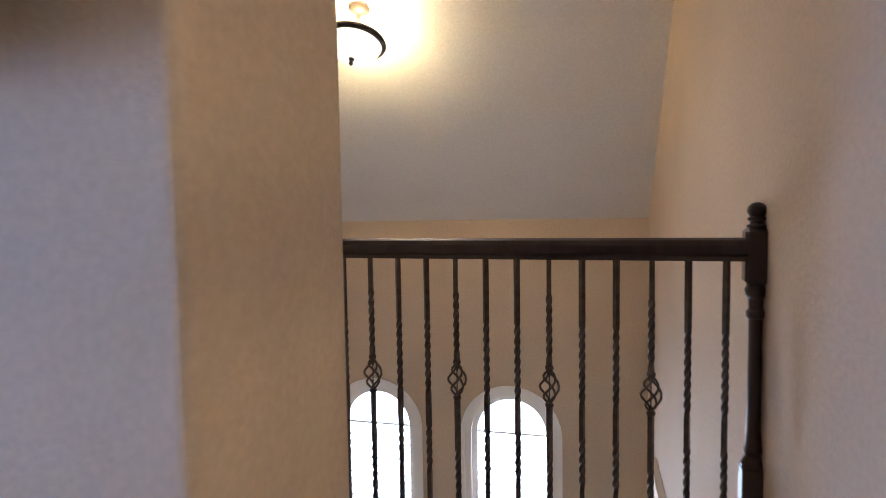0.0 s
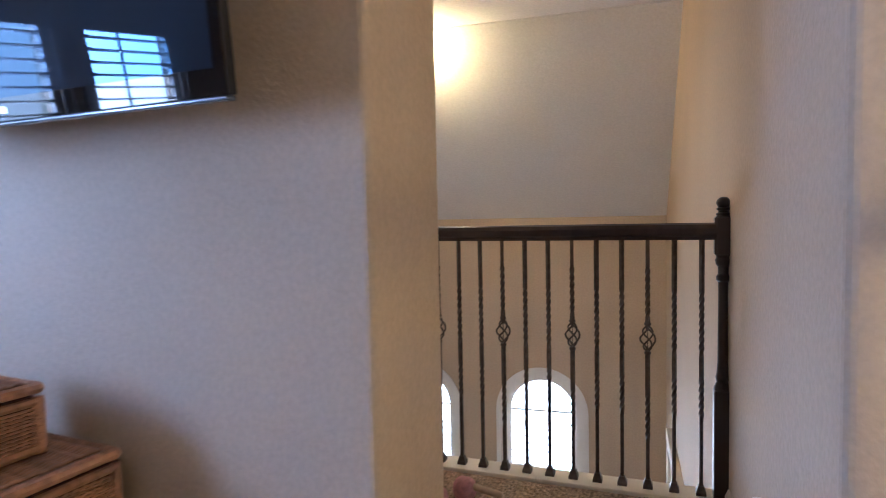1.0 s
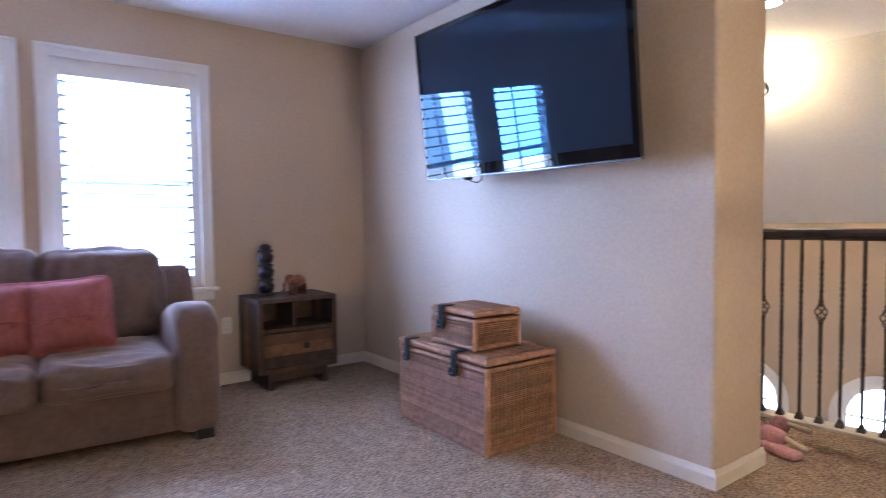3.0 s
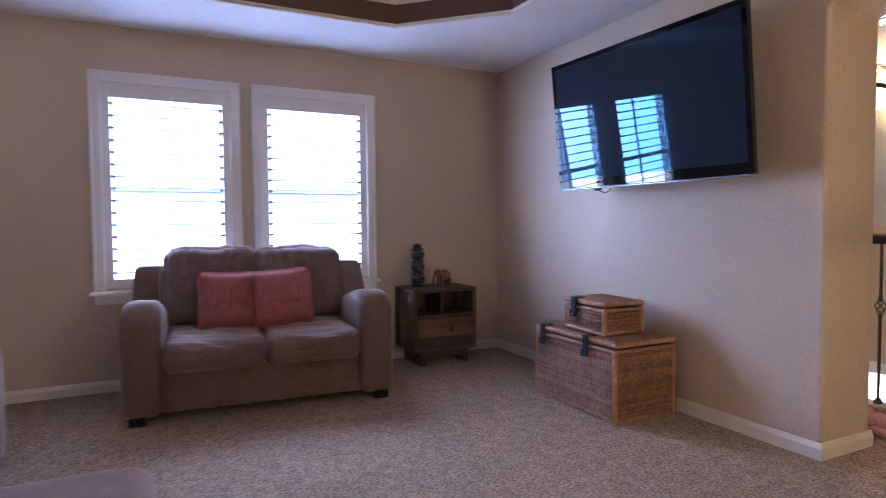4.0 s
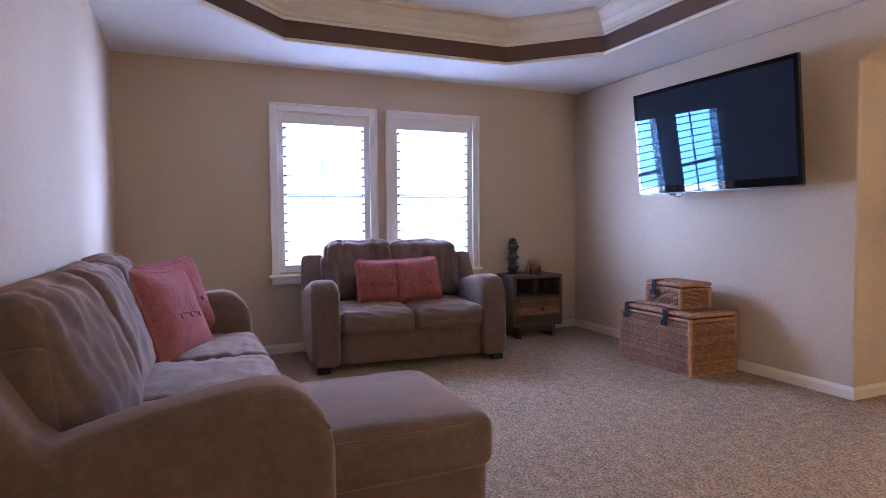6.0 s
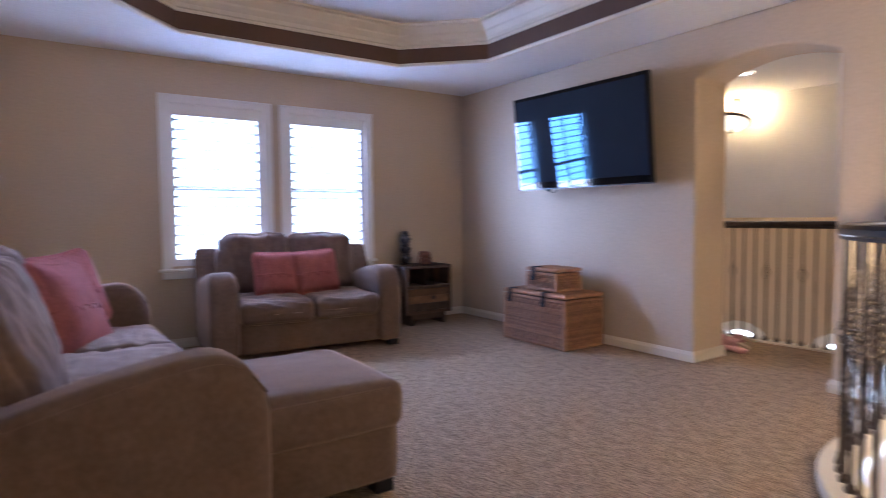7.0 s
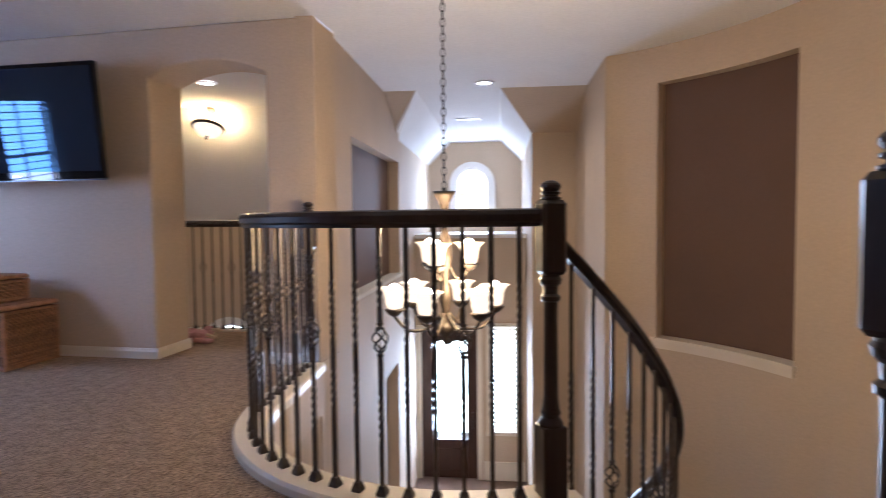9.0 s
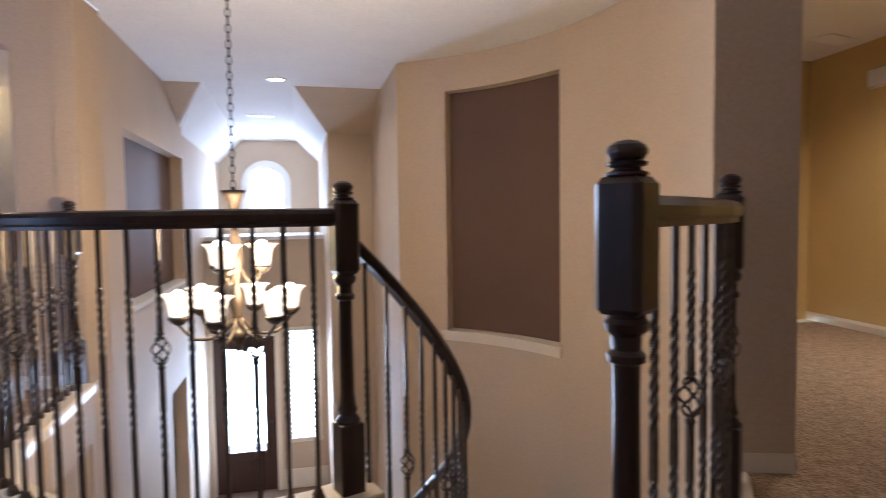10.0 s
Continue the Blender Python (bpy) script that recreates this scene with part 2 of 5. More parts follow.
def tube(path, r, seg=8, bm=None):
    """A round wire along 3D points."""
    bm = bm or bmesh.new()
    pts = [Vector(p) for p in path]
    rings = []
    ref = Vector((0.31, 0.17, 0.93))
    for i, p in enumerate(pts):
        t = (pts[min(i + 1, len(pts) - 1)] - pts[max(i - 1, 0)]).normalized()
        u = t.cross(ref).normalized()
        w = t.cross(u)
        rings.append([bm.verts.new(p + (u * math.cos(2 * math.pi * k / seg) + w * math.sin(2 * math.pi * k / seg)) * r) for k in range(seg)])
    for a, b in zip(rings, rings[1:]):
        for k in range(seg):
            bm.faces.new((a[k], a[(k + 1) % seg], b[(k + 1) % seg], b[k]))
    bm.faces.new(list(reversed(rings[0])))
    bm.faces.new(rings[-1])
    return bm


def arc_block(c, r0, r1, a0, a1, z0, z1, n=24, bm=None):
    """A piece of a round wall between two radii, angles and heights."""
    bm = bm or bmesh.new()
    rings = []
    for k in range(n + 1):
        a = radians(a0 + (a1 - a0) * k / n)
        u = (math.cos(a), math.sin(a))
        rings.append([bm.verts.new((c[0] + r * u[0], c[1] + r * u[1], z)) for r, z in ((r0, z0), (r1, z0), (r1, z1), (r0, z1))])
    for a, b in zip(rings, rings[1:]):
        for k in range(4):
            bm.faces.new((a[k], a[(k + 1) % 4], b[(k + 1) % 4], b[k]))
    bm.faces.new(list(reversed(rings[0])))
    bm.faces.new(rings[-1])
    return bm


def soft_box(sx, sy, sz, r, puff=(0, 0, 0), ripple=0.0, seed=0, n=14, pinch=0.0, shape=None):
    """An upholstered block, centred: round edges, swollen faces, small folds."""
    bm = bmesh.new()
    bmesh.ops.create_cube(bm, size=2)
    bmesh.ops.subdivide_edges(bm, edges=bm.edges[:], cuts=n, use_grid_fill=True)
    h = Vector((sx / 2, sy / 2, sz / 2))
    for v in bm.verts:
        u = Vector([math.copysign(abs(c) ** 0.8, c) for c in v.co])
        p = Vector((u.x * h.x, u.y * h.y, u.z * h.z))
        inner = Vector([max(-(h[i] - r), min(h[i] - r, p[i])) for i in range(3)])
        d = p - inner
        if d.length > 1e-6:
            p = inner + d.normalized() * r
        q = v.co
        swell = [(1 - q[(i + 1) % 3] ** 2) * (1 - q[(i + 2) % 3] ** 2) for i in range(3)]
        for i in range(3):
            p[i] += math.copysign(puff[i], q[i]) * swell[i] * (abs(q[i]) ** 2)
        if pinch:
            e = max(abs(q.x), abs(q.y))
            p.z *= 1 - pinch * e ** 3
            c = abs(q.x * q.y)
            p.x *= 1 + 0.05 * c
            p.y *= 1 + 0.05 * c
        if ripple:
            nv = noise.noise_vector(Vector((p.x * 5 + seed, p.y * 5, p.z * 5))) + 0.5 * noise.noise_vector(Vector((p.x * 14, p.y * 14 + seed, p.z * 14)))
            p += nv * ripple
        if shape:
            p = shape(p)
        v.co = p
    return bm


def arch_outline(x0, x1, spring, rise, n=16):
    """Points of a segmental arch from the left spring to the right one."""
    half = (x1 - x0) / 2
    if rise >= half - 1e-4:
        r, cz = half, spring
    else:
        r = (half ** 2 + rise ** 2) / (2 * rise)
        cz = spring + rise - r
    a = math.asin(min(1, half / r))
    return [((x0 + x1) / 2 + r * math.sin(-a + 2 * a * k / n), cz + r * math.cos(-a + 2 * a * k / n)) for k in range(n + 1)]


def structure(ob, label, category):
    return tagged(ob, label, category, kind="structure")


F = pose(0.606, 0.97, 0, 0, 0, 5.3)      # foyer axes
G = pose(0.235, 0.97, 0, 0, 0, 6.2)      # axes of the room behind the arch
LOW = -3.05


def fxy(x, y, m=F):
    p = m @ Vector((x, y, 0))
    return (p.x, p.y)


# ---------- floor ----------
WELL = (1.762, 0.095)
R_RAIL = 1.056


def well_arc(r, a0, a1, n):
    return [(WELL[0] + r * math.cos(radians(a0 + (a1 - a0) * k / n)), WELL[1] + r * math.sin(radians(a0 + (a1 - a0) * k / n))) for k in range(n + 1)]


CW, CR = (1.737, 0.368), 2.35            # round stair wall
edge = well_arc(R_RAIL - 0.07, 297, 180, 30) + [(0.625, 0.90), (0.606, 0.97)]
hall_side = [(CW[0] + (CR + 0.16) * math.cos(radians(a)), CW[1] + (CR + 0.16) * math.sin(radians(a))) for a in (40, 25, 10, -5, -20, -30)]
outline = [(-3.7, -3.45), (0.9, -3.45), (0.9, -4.4), (6.7, -4.4), (6.7, 1.95)] + hall_side + [(3.72, -0.90), (3.36, -1.30), (2.98, -1.66), (2.76, -1.86), (2.21, -0.80)] + edge[1:] + \
    [(0.235, 0.97), (0.235, 1.37), (0.14, 2.10), (-3.7, 1.87), (-3.7, 1.37), (-0.69, 1.37), (-0.69, 0.97), (-3.7, 0.97)]
floor = structure(part("floor", slab(outline, -0.3, 0.0), CARPET), "beige cut pile carpet over the upper floor", "floor")
lower = structure(part("floor_lower", slab([(-5, -2.5), (5, -2.5), (5, 8), (-5, 8)], LOW - 0.1, LOW), TILE), "brown hard floor of the entry below", "floor")

# ---------- ceilings ----------
TR = [(-2.80, -2.13), (-2.80, -0.29), (-2.23, 0.28), (-0.24, 0.28), (0.33, -0.29), (0.33, -2.13), (-0.24, -2.70), (-2.23, -2.70)]


def ceiling_ring():
    bm = bmesh.new()
    z = 2.44
    o = [bm.verts.new((x, y, z)) for x, y in ((-3.7, -3.45), (-3.7, 1.0), (0.606, 1.0), (0.606, -3.45))]
    i = [bm.verts.new((x, y, z)) for x, y in TR]
    bm.faces.new((o[0], o[1], i[1], i[0]))
    bm.faces.new((o[1], i[2], i[1]))
    bm.faces.new((o[1], o[2], i[3], i[2]))
    bm.faces.new((o[2], i[4], i[3]))
    bm.faces.new((o[2], o[3], i[5], i[4]))
    bm.faces.new((o[3], i[6], i[5]))
    bm.faces.new((o[3], o[0], i[7], i[6]))
    bm.faces.new((o[0], i[0], i[7]))
    r = bmesh.ops.extrude_face_region(bm, geom=bm.faces[:])
    for v in r["geom"]:
        if isinstance(v, bmesh.types.BMVert):
            v.co.z = 2.90
    return bm


structure(part("ceiling", ceiling_ring(), WHITE_CEIL), "white textured ceiling round the tray", "ceiling")
structure(part("ceiling_tray", slab([(x * 0.998, y * 0.998) for x, y in TR], 2.772, 2.89), WHITE_CEIL), "white flat top of the tray ceiling", "ceiling")
structure(part("ceiling_hall", slab([(0.607, -4.4), (6.7, -4.4), (6.7, 3.4), fxy(2.35, 2.9), fxy(2.35, 2.46), fxy(-0.15, 2.46), (0.45, 1.372), (0.607, 1.372)], 2.44, 2.6), WHITE_CEIL), "white textured ceiling over hall and stairwell", "ceiling")
structure(part("ceiling_gallery", slab([(-3.72, 1.30), (0.20, 1.30), fxy(0.05, 3.03, G), fxy(-3.9, 3.03, G)], 2.445, 2.6), WHITE_CEIL), "white ceiling over the gallery", "ceiling")

tray = thing("trim_tray", "dark brown painted band with cream stepped crown moulding in the ceiling tray", "moulding", kind="structure")
ring = [(x, y, 0) for x, y in TR]
part("lip", sweep(ring, [(-0.012, 2.432), (0.012, 2.432), (0.018, 2.445), (0.012, 2.458), (-0.004, 2.458)], closed=True), TRIM, tray, "cream lip")
part("band", sweep(ring, [(-0.010, 2.455), (0.004, 2.455), (0.004, 2.60), (-0.010, 2.60)], closed=True), BROWN, tray, "dark brown painted band")
part("crown", sweep(ring, [(-0.005, 2.585), (0.016, 2.585), (0.018, 2.605), (0.03, 2.61), (0.034, 2.64), (0.06, 2.675), (0.064, 2.69), (0.10, 2.735), (0.105, 2.75), (0.14, 2.755), (0.14, 2.778), (-0.005, 2.778)], closed=True), TRIM, tray, "cream stepped crown moulding")

# ---------- game room walls ----------


def wall_with_holes(y0, y1, z0, z1, holes, depth, bm=None):
    """A wall in the local y-z plane at x 0, going back to -depth, with rectangular holes (a, b, c, d)."""
    bm = bm or bmesh.new()
    ys = sorted({y0, y1, *[h[0] for h in holes], *[h[1] for h in holes]})
    zs = sorted({z0, z1, *[h[2] for h in holes], *[h[3] for h in holes]})
    solid = lambda i, j: 0 <= i < len(ys) - 1 and 0 <= j < len(zs) - 1 and not any(h[0] <= ys[i] + 1e-6 and ys[i + 1] <= h[1] + 1e-6 and h[2] <= zs[j] + 1e-6 and zs[j + 1] <= h[3] + 1e-6 for h in holes)
    q = lambda pts: bm.faces.new([bm.verts.new(p) for p in pts])
    for i in range(len(ys) - 1):
        for j in range(len(zs) - 1):
            if not solid(i, j):
                continue
            a, b, c, d = ys[i], ys[i + 1], zs[j], zs[j + 1]
            q(((0, a, c), (0, b, c), (0, b, d), (0, a, d)))
            q(((-depth, a, c), (-depth, a, d), (-depth, b, d), (-depth, b, c)))
            if not solid(i - 1, j):
                q(((0, a, c), (0, a, d), (-depth, a, d), (-depth, a, c)))
            if not solid(i + 1, j):
                q(((0, b, c), (-depth, b, c), (-depth, b, d), (0, b, d)))
            if not solid(i, j - 1):
                q(((0, a, c), (-depth, a, c), (-depth, b, c), (0, b, c)))
            if not solid(i, j + 1):
                q(((0, a, d), (0, b, d), (-depth, b, d), (-depth, a, d)))
    bmesh.ops.remove_doubles(bm, verts=bm.verts, dist=1e-5)
    return bm


XW = -3.556
WIN = [(-2.086, -1.272, 0.695, 2.07), (-1.062, -0.244, 0.695, 2.07)]
structure(part("wall_west", wall_with_holes(-3.45, 0.97, 0, 2.44, WIN, 0.16), PAINT, m=pose(XW, 0, 0)), "tan painted wall with two shuttered windows", "wall")
arch = arch_outline(-0.69, 0.235, 2.08, 0.11)
pts = [(XW - 0.16, 0), (-0.69, 0)] + arch + [(0.235, 0), (0.606, 0), (0.606, 2.44), (XW - 0.16, 2.44)]
bm = prism([(x, 0.97, z) for x, z in pts], (0, 0.40, 0))
wall_n = structure(part("wall_north", bm, PAINT), "tan painted wall with a segmental arched opening", "wall")
bv = wall_n.modifiers.new("bullnose", "BEVEL")
bv.width, bv.segments, bv.limit_method, bv.angle_limit = 0.02, 3, "ANGLE", radians(50)
structure(part("wall_jamb", slab([(0.2346, 1.000), (0.238, 1.372), (0.1905, 1.372)], 0, 2.09), PAINT), "tan splayed jamb of the arched opening", "wall")
structure(part("wall_south", box(-3.72, 0.9, -3.46, -3.302, 0, 2.44), PAINT), "tan painted wall behind the sofa", "wall")
structure(part("wall_back", slab([(0.9, -4.4), (6.7, -4.4), (6.7, -4.25), (1.05, -4.25), (1.05, -3.31), (0.9, -3.31)], 0, 2.44), PAINT), "tan painted wall behind the landing", "wall")
structure(part("wall_hall", box(6.55, 6.7, -4.25, 3.3, 0, 2.44), GOLD), "ochre painted wall at the end of the hall", "wall")
structure(part("wall_hall_north", box(4.2, 6.55, 2.1, 2.25, 0, 2.44), GOLD), "ochre painted side wall of the hall", "wall")

BASE = [(0, 0), (0.016, 0), (0.016, 0.054), (0.010, 0.067), (0.006, 0.078), (0, 0.078)]


def baseboard(points):
    return structure(part("baseboard", sweep([(x, y, 0) for x, y in points], BASE), TRIM), "cream moulded baseboard along the wall", "baseboard")


baseboard([(XW + 0.002, -3.29), (XW + 0.002, 0.966), (-0.688, 0.966), (-0.688, 1.37)])
baseboard([(0.89, -3.30), (XW, -3.30)])
baseboard([fxy(-0.003, 1.12, G), fxy(-0.003, 0.06, G), (0.238, 0.966), (0.47, 0.966)])
baseboard([(6.547, 2.1), (6.547, -4.2)])

# ---------- windows with shutters ----------


def shuttered_window(y0, y1):
    """Casing, sill and apron round a plantation shutter; local origin on the wall face."""
    w = thing("window_1", "white cased window with an open plantation shutter over the loveseat", "window", pose(XW, (y0 + y1) / 2, 0), kind="structure")
    h, z0, z1 = (y1 - y0) / 2, 0.695, 2.07
    c = 0.065
    for s in (-1, 1):
        a, b = sorted((s * (h - 0.004), s * (h + c)))
        part("window_casing", box(0.001, 0.022, a, b, z0 - 0.02, z1 + c, 0.004), WHITE, w)
    part("window_casing", box(0.001, 0.021, -h + 0.003, h - 0.003, z1 - 0.004, z1 + c, 0.004), WHITE, w)
    hb = h + c - 0.0185
    for a, b in ((-hb - 0.02, -hb), (hb, hb + 0.02)):
        part("casing_bead", box(0.0225, 0.034, a, b, z0 - 0.018, z1 + c, 0.005), WHITE, w)
    part("casing_bead", box(0.0225, 0.034, -hb + 0.0005, hb - 0.0005, z1 + c - 0.02, z1 + c, 0.005), WHITE, w)
    part("window_sill", box(0.001, 0.055, -h - c - 0.025, h + c + 0.025, z0 - 0.045, z0 - 0.018, 0.008), WHITE, w)
    part("window_apron", box(0.001, 0.026, -h - c, h + c, z0 - 0.105, z0 - 0.046, 0.006), WHITE, w)
    sh = part("shutter_frame", box(-0.045, -0.008, -h, -h + 0.055, z0, z1, 0.003), WHITE, w)
    for args in ((h - 0.055, h, z0, z1), (-h + 0.0555, h - 0.0555, z1 - 0.10, z1), (-h + 0.0555, h - 0.0555, z0, z0 + 0.06)):
        part("shutter_frame", box(-0.045, -0.008, *args, 0.003), WHITE, w)
    n = 15
    prof = [(-0.030 * math.cos(a), 0.006 * math.sin(a)) for a in [2 * math.pi * k / 10 for k in range(10)]]
    first = cap = None
    for k in range(n):
        z = z0 + 0.06 + (z1 - z0 - 0.16) * (k + 0.5) / n
        if first is None:
            bm = prism([(x, -h + 0.056, zz) for x, zz in prof], (0, 2 * h - 0.112, 0))
            first = part("louver", bm, WHITE, w, m=pose(-0.03, 0, z, 0, -6, 0), smooth=True)
        else:
            again(first, pose(-0.03, 0, z, 0, -6 + 0.8 * math.sin(k * 2.3), 0))
        # added dark blocks: shade where louver meets stile, given as solid colour
        for q in (-1, 1):
            mm = pose(-0.03, q * (h - 0.066), z, 0, -6, 0)
            if cap is None:
                cap = part("louver_cap", box(-0.0335, 0.0335, -0.011, 0.011, -0.0075, 0.0075, 0.003, 1), END_SHADE, w, "grey block standing in for the shade at a louver end", m=mm)
            else:
                again(cap, mm)
    sash = (z0 + z1) / 2 - 0.02
    part("sash_rail", box(-0.125, -0.09, -h, h, sash - 0.02, sash + 0.02, 0.003), SASH, w)
    part("muntin", box(-0.118, -0.10, -0.008, 0.008, z0, z1, 0.002), SASH, w)
    for s in (0, 1):
        p = part("pane", box(-0.112, -0.108, -h, h, *((z0, sash - 0.02) if s == 0 else (sash + 0.02, z1))), GLASS, w)
        p.visible_shadow = False
    return w


shuttered_window(-2.086, -1.272)
shuttered_window(-1.062, -0.244).name = "window_2"

SKY_W = outdoors("bright hazy distance", (0.80, 0.88, 0.95), (0.62, 0.85, 1.0), -1.0, 4.0, 3.0)
structure(part("backdrop", box(-14.1, -14.0, -16, 16, -4, 14), SKY_W), "bright hazy sky and rooftops outside", "backdrop")

# ---------- gallery and room behind the arch ----------
part_g = lambda name, bm, mat, label, cat: structure(part(name, bm, mat, m=G), label, cat)
part_g("wall_gallery", box(0.0, 0.12, 0.405, 4.9, LOW, 2.44), PAINT, "tan painted side wall of the gallery and tall room", "wall")


def arched_wall(x0, x1, z0, z1, y, depth, openings):
    """A wall facing -y with round-headed openings (centre, half width, bottom, spring)."""
    bm = bmesh.new()
    xs = x0
    for cx, hw, zb, sp in openings:
        box(xs, cx - hw, y, y + depth, z0, z1, bm=bm)
        box(cx - hw, cx + hw, y, y + depth, z0, zb, bm=bm)
        outline = [(cx - hw, sp)] + arch_outline(cx - hw, cx + hw, sp, hw, 20)[1:-1] + [(cx + hw, sp), (cx + hw, z1), (cx - hw, z1)]
        prism([(x, y, z) for x, z in outline], (0, depth, 0), bm)
        xs = cx + hw
    box(xs, x1, y, y + depth, z0, z1, bm=bm)
    return bm


part_g("wall_far", arched_wall(-3.9, 0.12, LOW, 1.2, 4.70, 0.16, [(-2.465, 0.365, -2.2, -0.91), (-1.175, 0.365, -2.2, -0.91)]), PAINT, "tan wall with two round-headed windows", "wall")
part_g("wall_far_west", box(-3.9, -3.75, 0.72, 4.9, LOW, 2.44), PAINT, "tan painted end wall", "wall")
part_g("wall_below_gallery", box(-3.75, 0.0, 1.10, 1.22, LOW, -0.31), PAINT, "tan wall under the gallery", "wall")
part_g("ceiling_slope", prism([(-3.9, 3.03, 2.44), (-3.9, 4.87, 0.90), (-3.9, 4.87, 1.1), (-3.9, 3.03, 2.64)], (4.02, 0, 0)), WHITE_CEIL, "white textured sloping ceiling", "ceiling")


def arched_window(cx, hw, zb, sp, y, m, name, louvers=True):
    w = thing(name, "white cased round-headed window with bright daylight", "window", m @ pose(cx, y, 0), kind="structure")
    for r0, r1, y0, y1 in ((hw - 0.002, hw + 0.085, -0.026, -0.001), (hw + 0.06, hw + 0.095, -0.038, -0.0265)):
        inner = arch_outline(-r0, r0, sp, r0, 24)
        outer = arch_outline(-r1, r1, sp, r1, 24)
        bm = bmesh.new()
        prism([(x, y0, z) for x, z in [(-r0, zb)] + inner + [(r0, zb), (r1, zb)] + outer[::-1] + [(-r1, zb)]], (0, y1 - y0, 0), bm)
        part("window_casing", bm, WHITE, w)
    inner = arch_outline(-hw + 0.05, hw - 0.05, sp, hw - 0.05, 24)
    outer = arch_outline(-hw, hw, sp, hw, 24)
    part("window_frame", prism([(x, 0.03, z) for x, z in [(-hw + 0.05, zb)] + inner + [(hw - 0.05, zb), (hw, zb)] + outer[::-1] + [(-hw, zb)]], (0, 0.05, 0)), WHITE, w)
    part("window_rail", box(-hw + 0.05, hw - 0.05, 0.035, 0.075, sp - 0.009, sp + 0.009), WHITE, w)
    if not louvers:
        part("muntin", box(-0.008, 0.008, 0.045, 0.065, zb, sp + hw - 0.06), WHITE, w)
    first = None
    k = 0
    z = zb + 0.05
    for q in (() if louvers else (0.25, 0.5, 0.75)):
        part("muntin", box(-hw + 0.05, hw - 0.05, 0.046, 0.064, zb + (sp - zb) * q - 0.008, zb + (sp - zb) * q + 0.008), WHITE, w)
    while louvers and z < sp - 0.06:
        if first is None:
            first = part("louver", box(-hw + 0.05, hw - 0.05, 0.0, 0.05, -0.004, 0.004, 0.002, 1), WHITE, w, m=pose(0, 0, z))
        else:
            again(first, pose(0, 0, z))
        z += 0.075
    p = part("pane", prism([(x, 0.055, z) for x, z in [(-hw + 0.05, zb)] + inner + [(hw - 0.05, zb)]], (0, 0.004, 0)), GLASS, w)
    p.visible_shadow = False
    return w


arched_window(-2.465, 0.365, -2.2, -0.91, 4.70, G, "window_3")
arched_window(-1.175, 0.365, -2.2, -0.91, 4.70, G, "window_4")
SKY_N = outdoors("bright white distance", (0.72, 0.80, 0.78), (0.85, 0.92, 1.0), -4.0, 3.0, 9.0)
part_g("backdrop_far", box(-14, -1.6, 9.0, 9.1, -6, 5), SKY_N, "bright garden light outside", "backdrop")

frame_ = thing("trim_side_opening", "cream cased opening low on the side wall of the tall room", "trim", G, kind="structure")
part("head_casing", box(-0.05, -0.001, 1.6, 3.94, -0.80, -0.70, 0.005), TRIM, frame_)
part("side_casing", box(-0.045, -0.001, 3.84, 3.94, LOW, -0.801, 0.005), TRIM, frame_)
part("side_casing", box(-0.045, -0.001, 1.6, 1.70, LOW, -0.801, 0.005), TRIM, frame_)
part("panel", box(-0.012, -0.001, 1.705, 3.835, LOW, -0.801), WHITE, frame_, "white panel within the casing")

# ---------- wrought iron balustrades ----------


def baluster_mesh(height, basket, twists):
    """A square bar with twisted stretches; where a basket sits the bar gives way to it."""
    bm = bmesh.new()
    half, step = 0.0068, 0.0055
    levels, z = [], 0.0
    while z < height - 1e-6:
        levels.append(z)
        z += step if any(a - step < z < b for a, b in twists) else 0.02
    levels.append(height)
    turn, rings = math.pi / 4, []
    for z in levels:
        if any(a < z <= b for a, b in twists):
            turn += radians(16.5)
        r = half * 1.414
        if basket and abs(z - basket) < 0.045:
            r = half * 0.25
        rings.append([bm.verts.new((r * math.cos(turn + k * math.pi / 2), r * math.sin(turn + k * math.pi / 2), z)) for k in range(4)])
    for a, b in zip(rings, rings[1:]):
        for k in range(4):
            bm.faces.new((a[k], a[(k + 1) % 4], b[(k + 1) % 4], b[k]))
    bm.faces.new(list(reversed(rings[0])))
    bm.faces.new(rings[-1])
    return bm


def basket_mesh():
    bm = bmesh.new()
    for q in range(4):
        path = []
        for k in range(11):
            u = k / 10
            a = q * math.pi / 2 + u * math.pi * 1.1
            r = 0.004 + 0.024 * math.sin(math.pi * u) ** 0.8
            path.append((r * math.cos(a), r * math.sin(a), -0.048 + 0.096 * u))
        tube(path, 0.0038, 5, bm)
    for z in (-0.056, 0.056):
        lathe([(0.004, z - 0.008), (0.012, z - 0.005), (0.013, z), (0.012, z + 0.005), (0.004, z + 0.008)], 8, bm)
    return bm


def shoe_mesh():
    bm = bmesh.new()
    rings = []
    for r, z in ((0.018, 0), (0.018, 0.012), (0.013, 0.024), (0.011, 0.034), (0.0085, 0.036)):
        rings.append([bm.verts.new((r * x, r * y, z)) for x, y in ((1, 1), (-1, 1), (-1, -1), (1, -1))])
    for a, b in zip(rings, rings[1:]):
        for k in range(4):
            bm.faces.new((a[k], a[(k + 1) % 4], b[(k + 1) % 4], b[k]))
    bm.faces.new(list(reversed(rings[0])))
    bm.faces.new(rings[-1])
    return bm


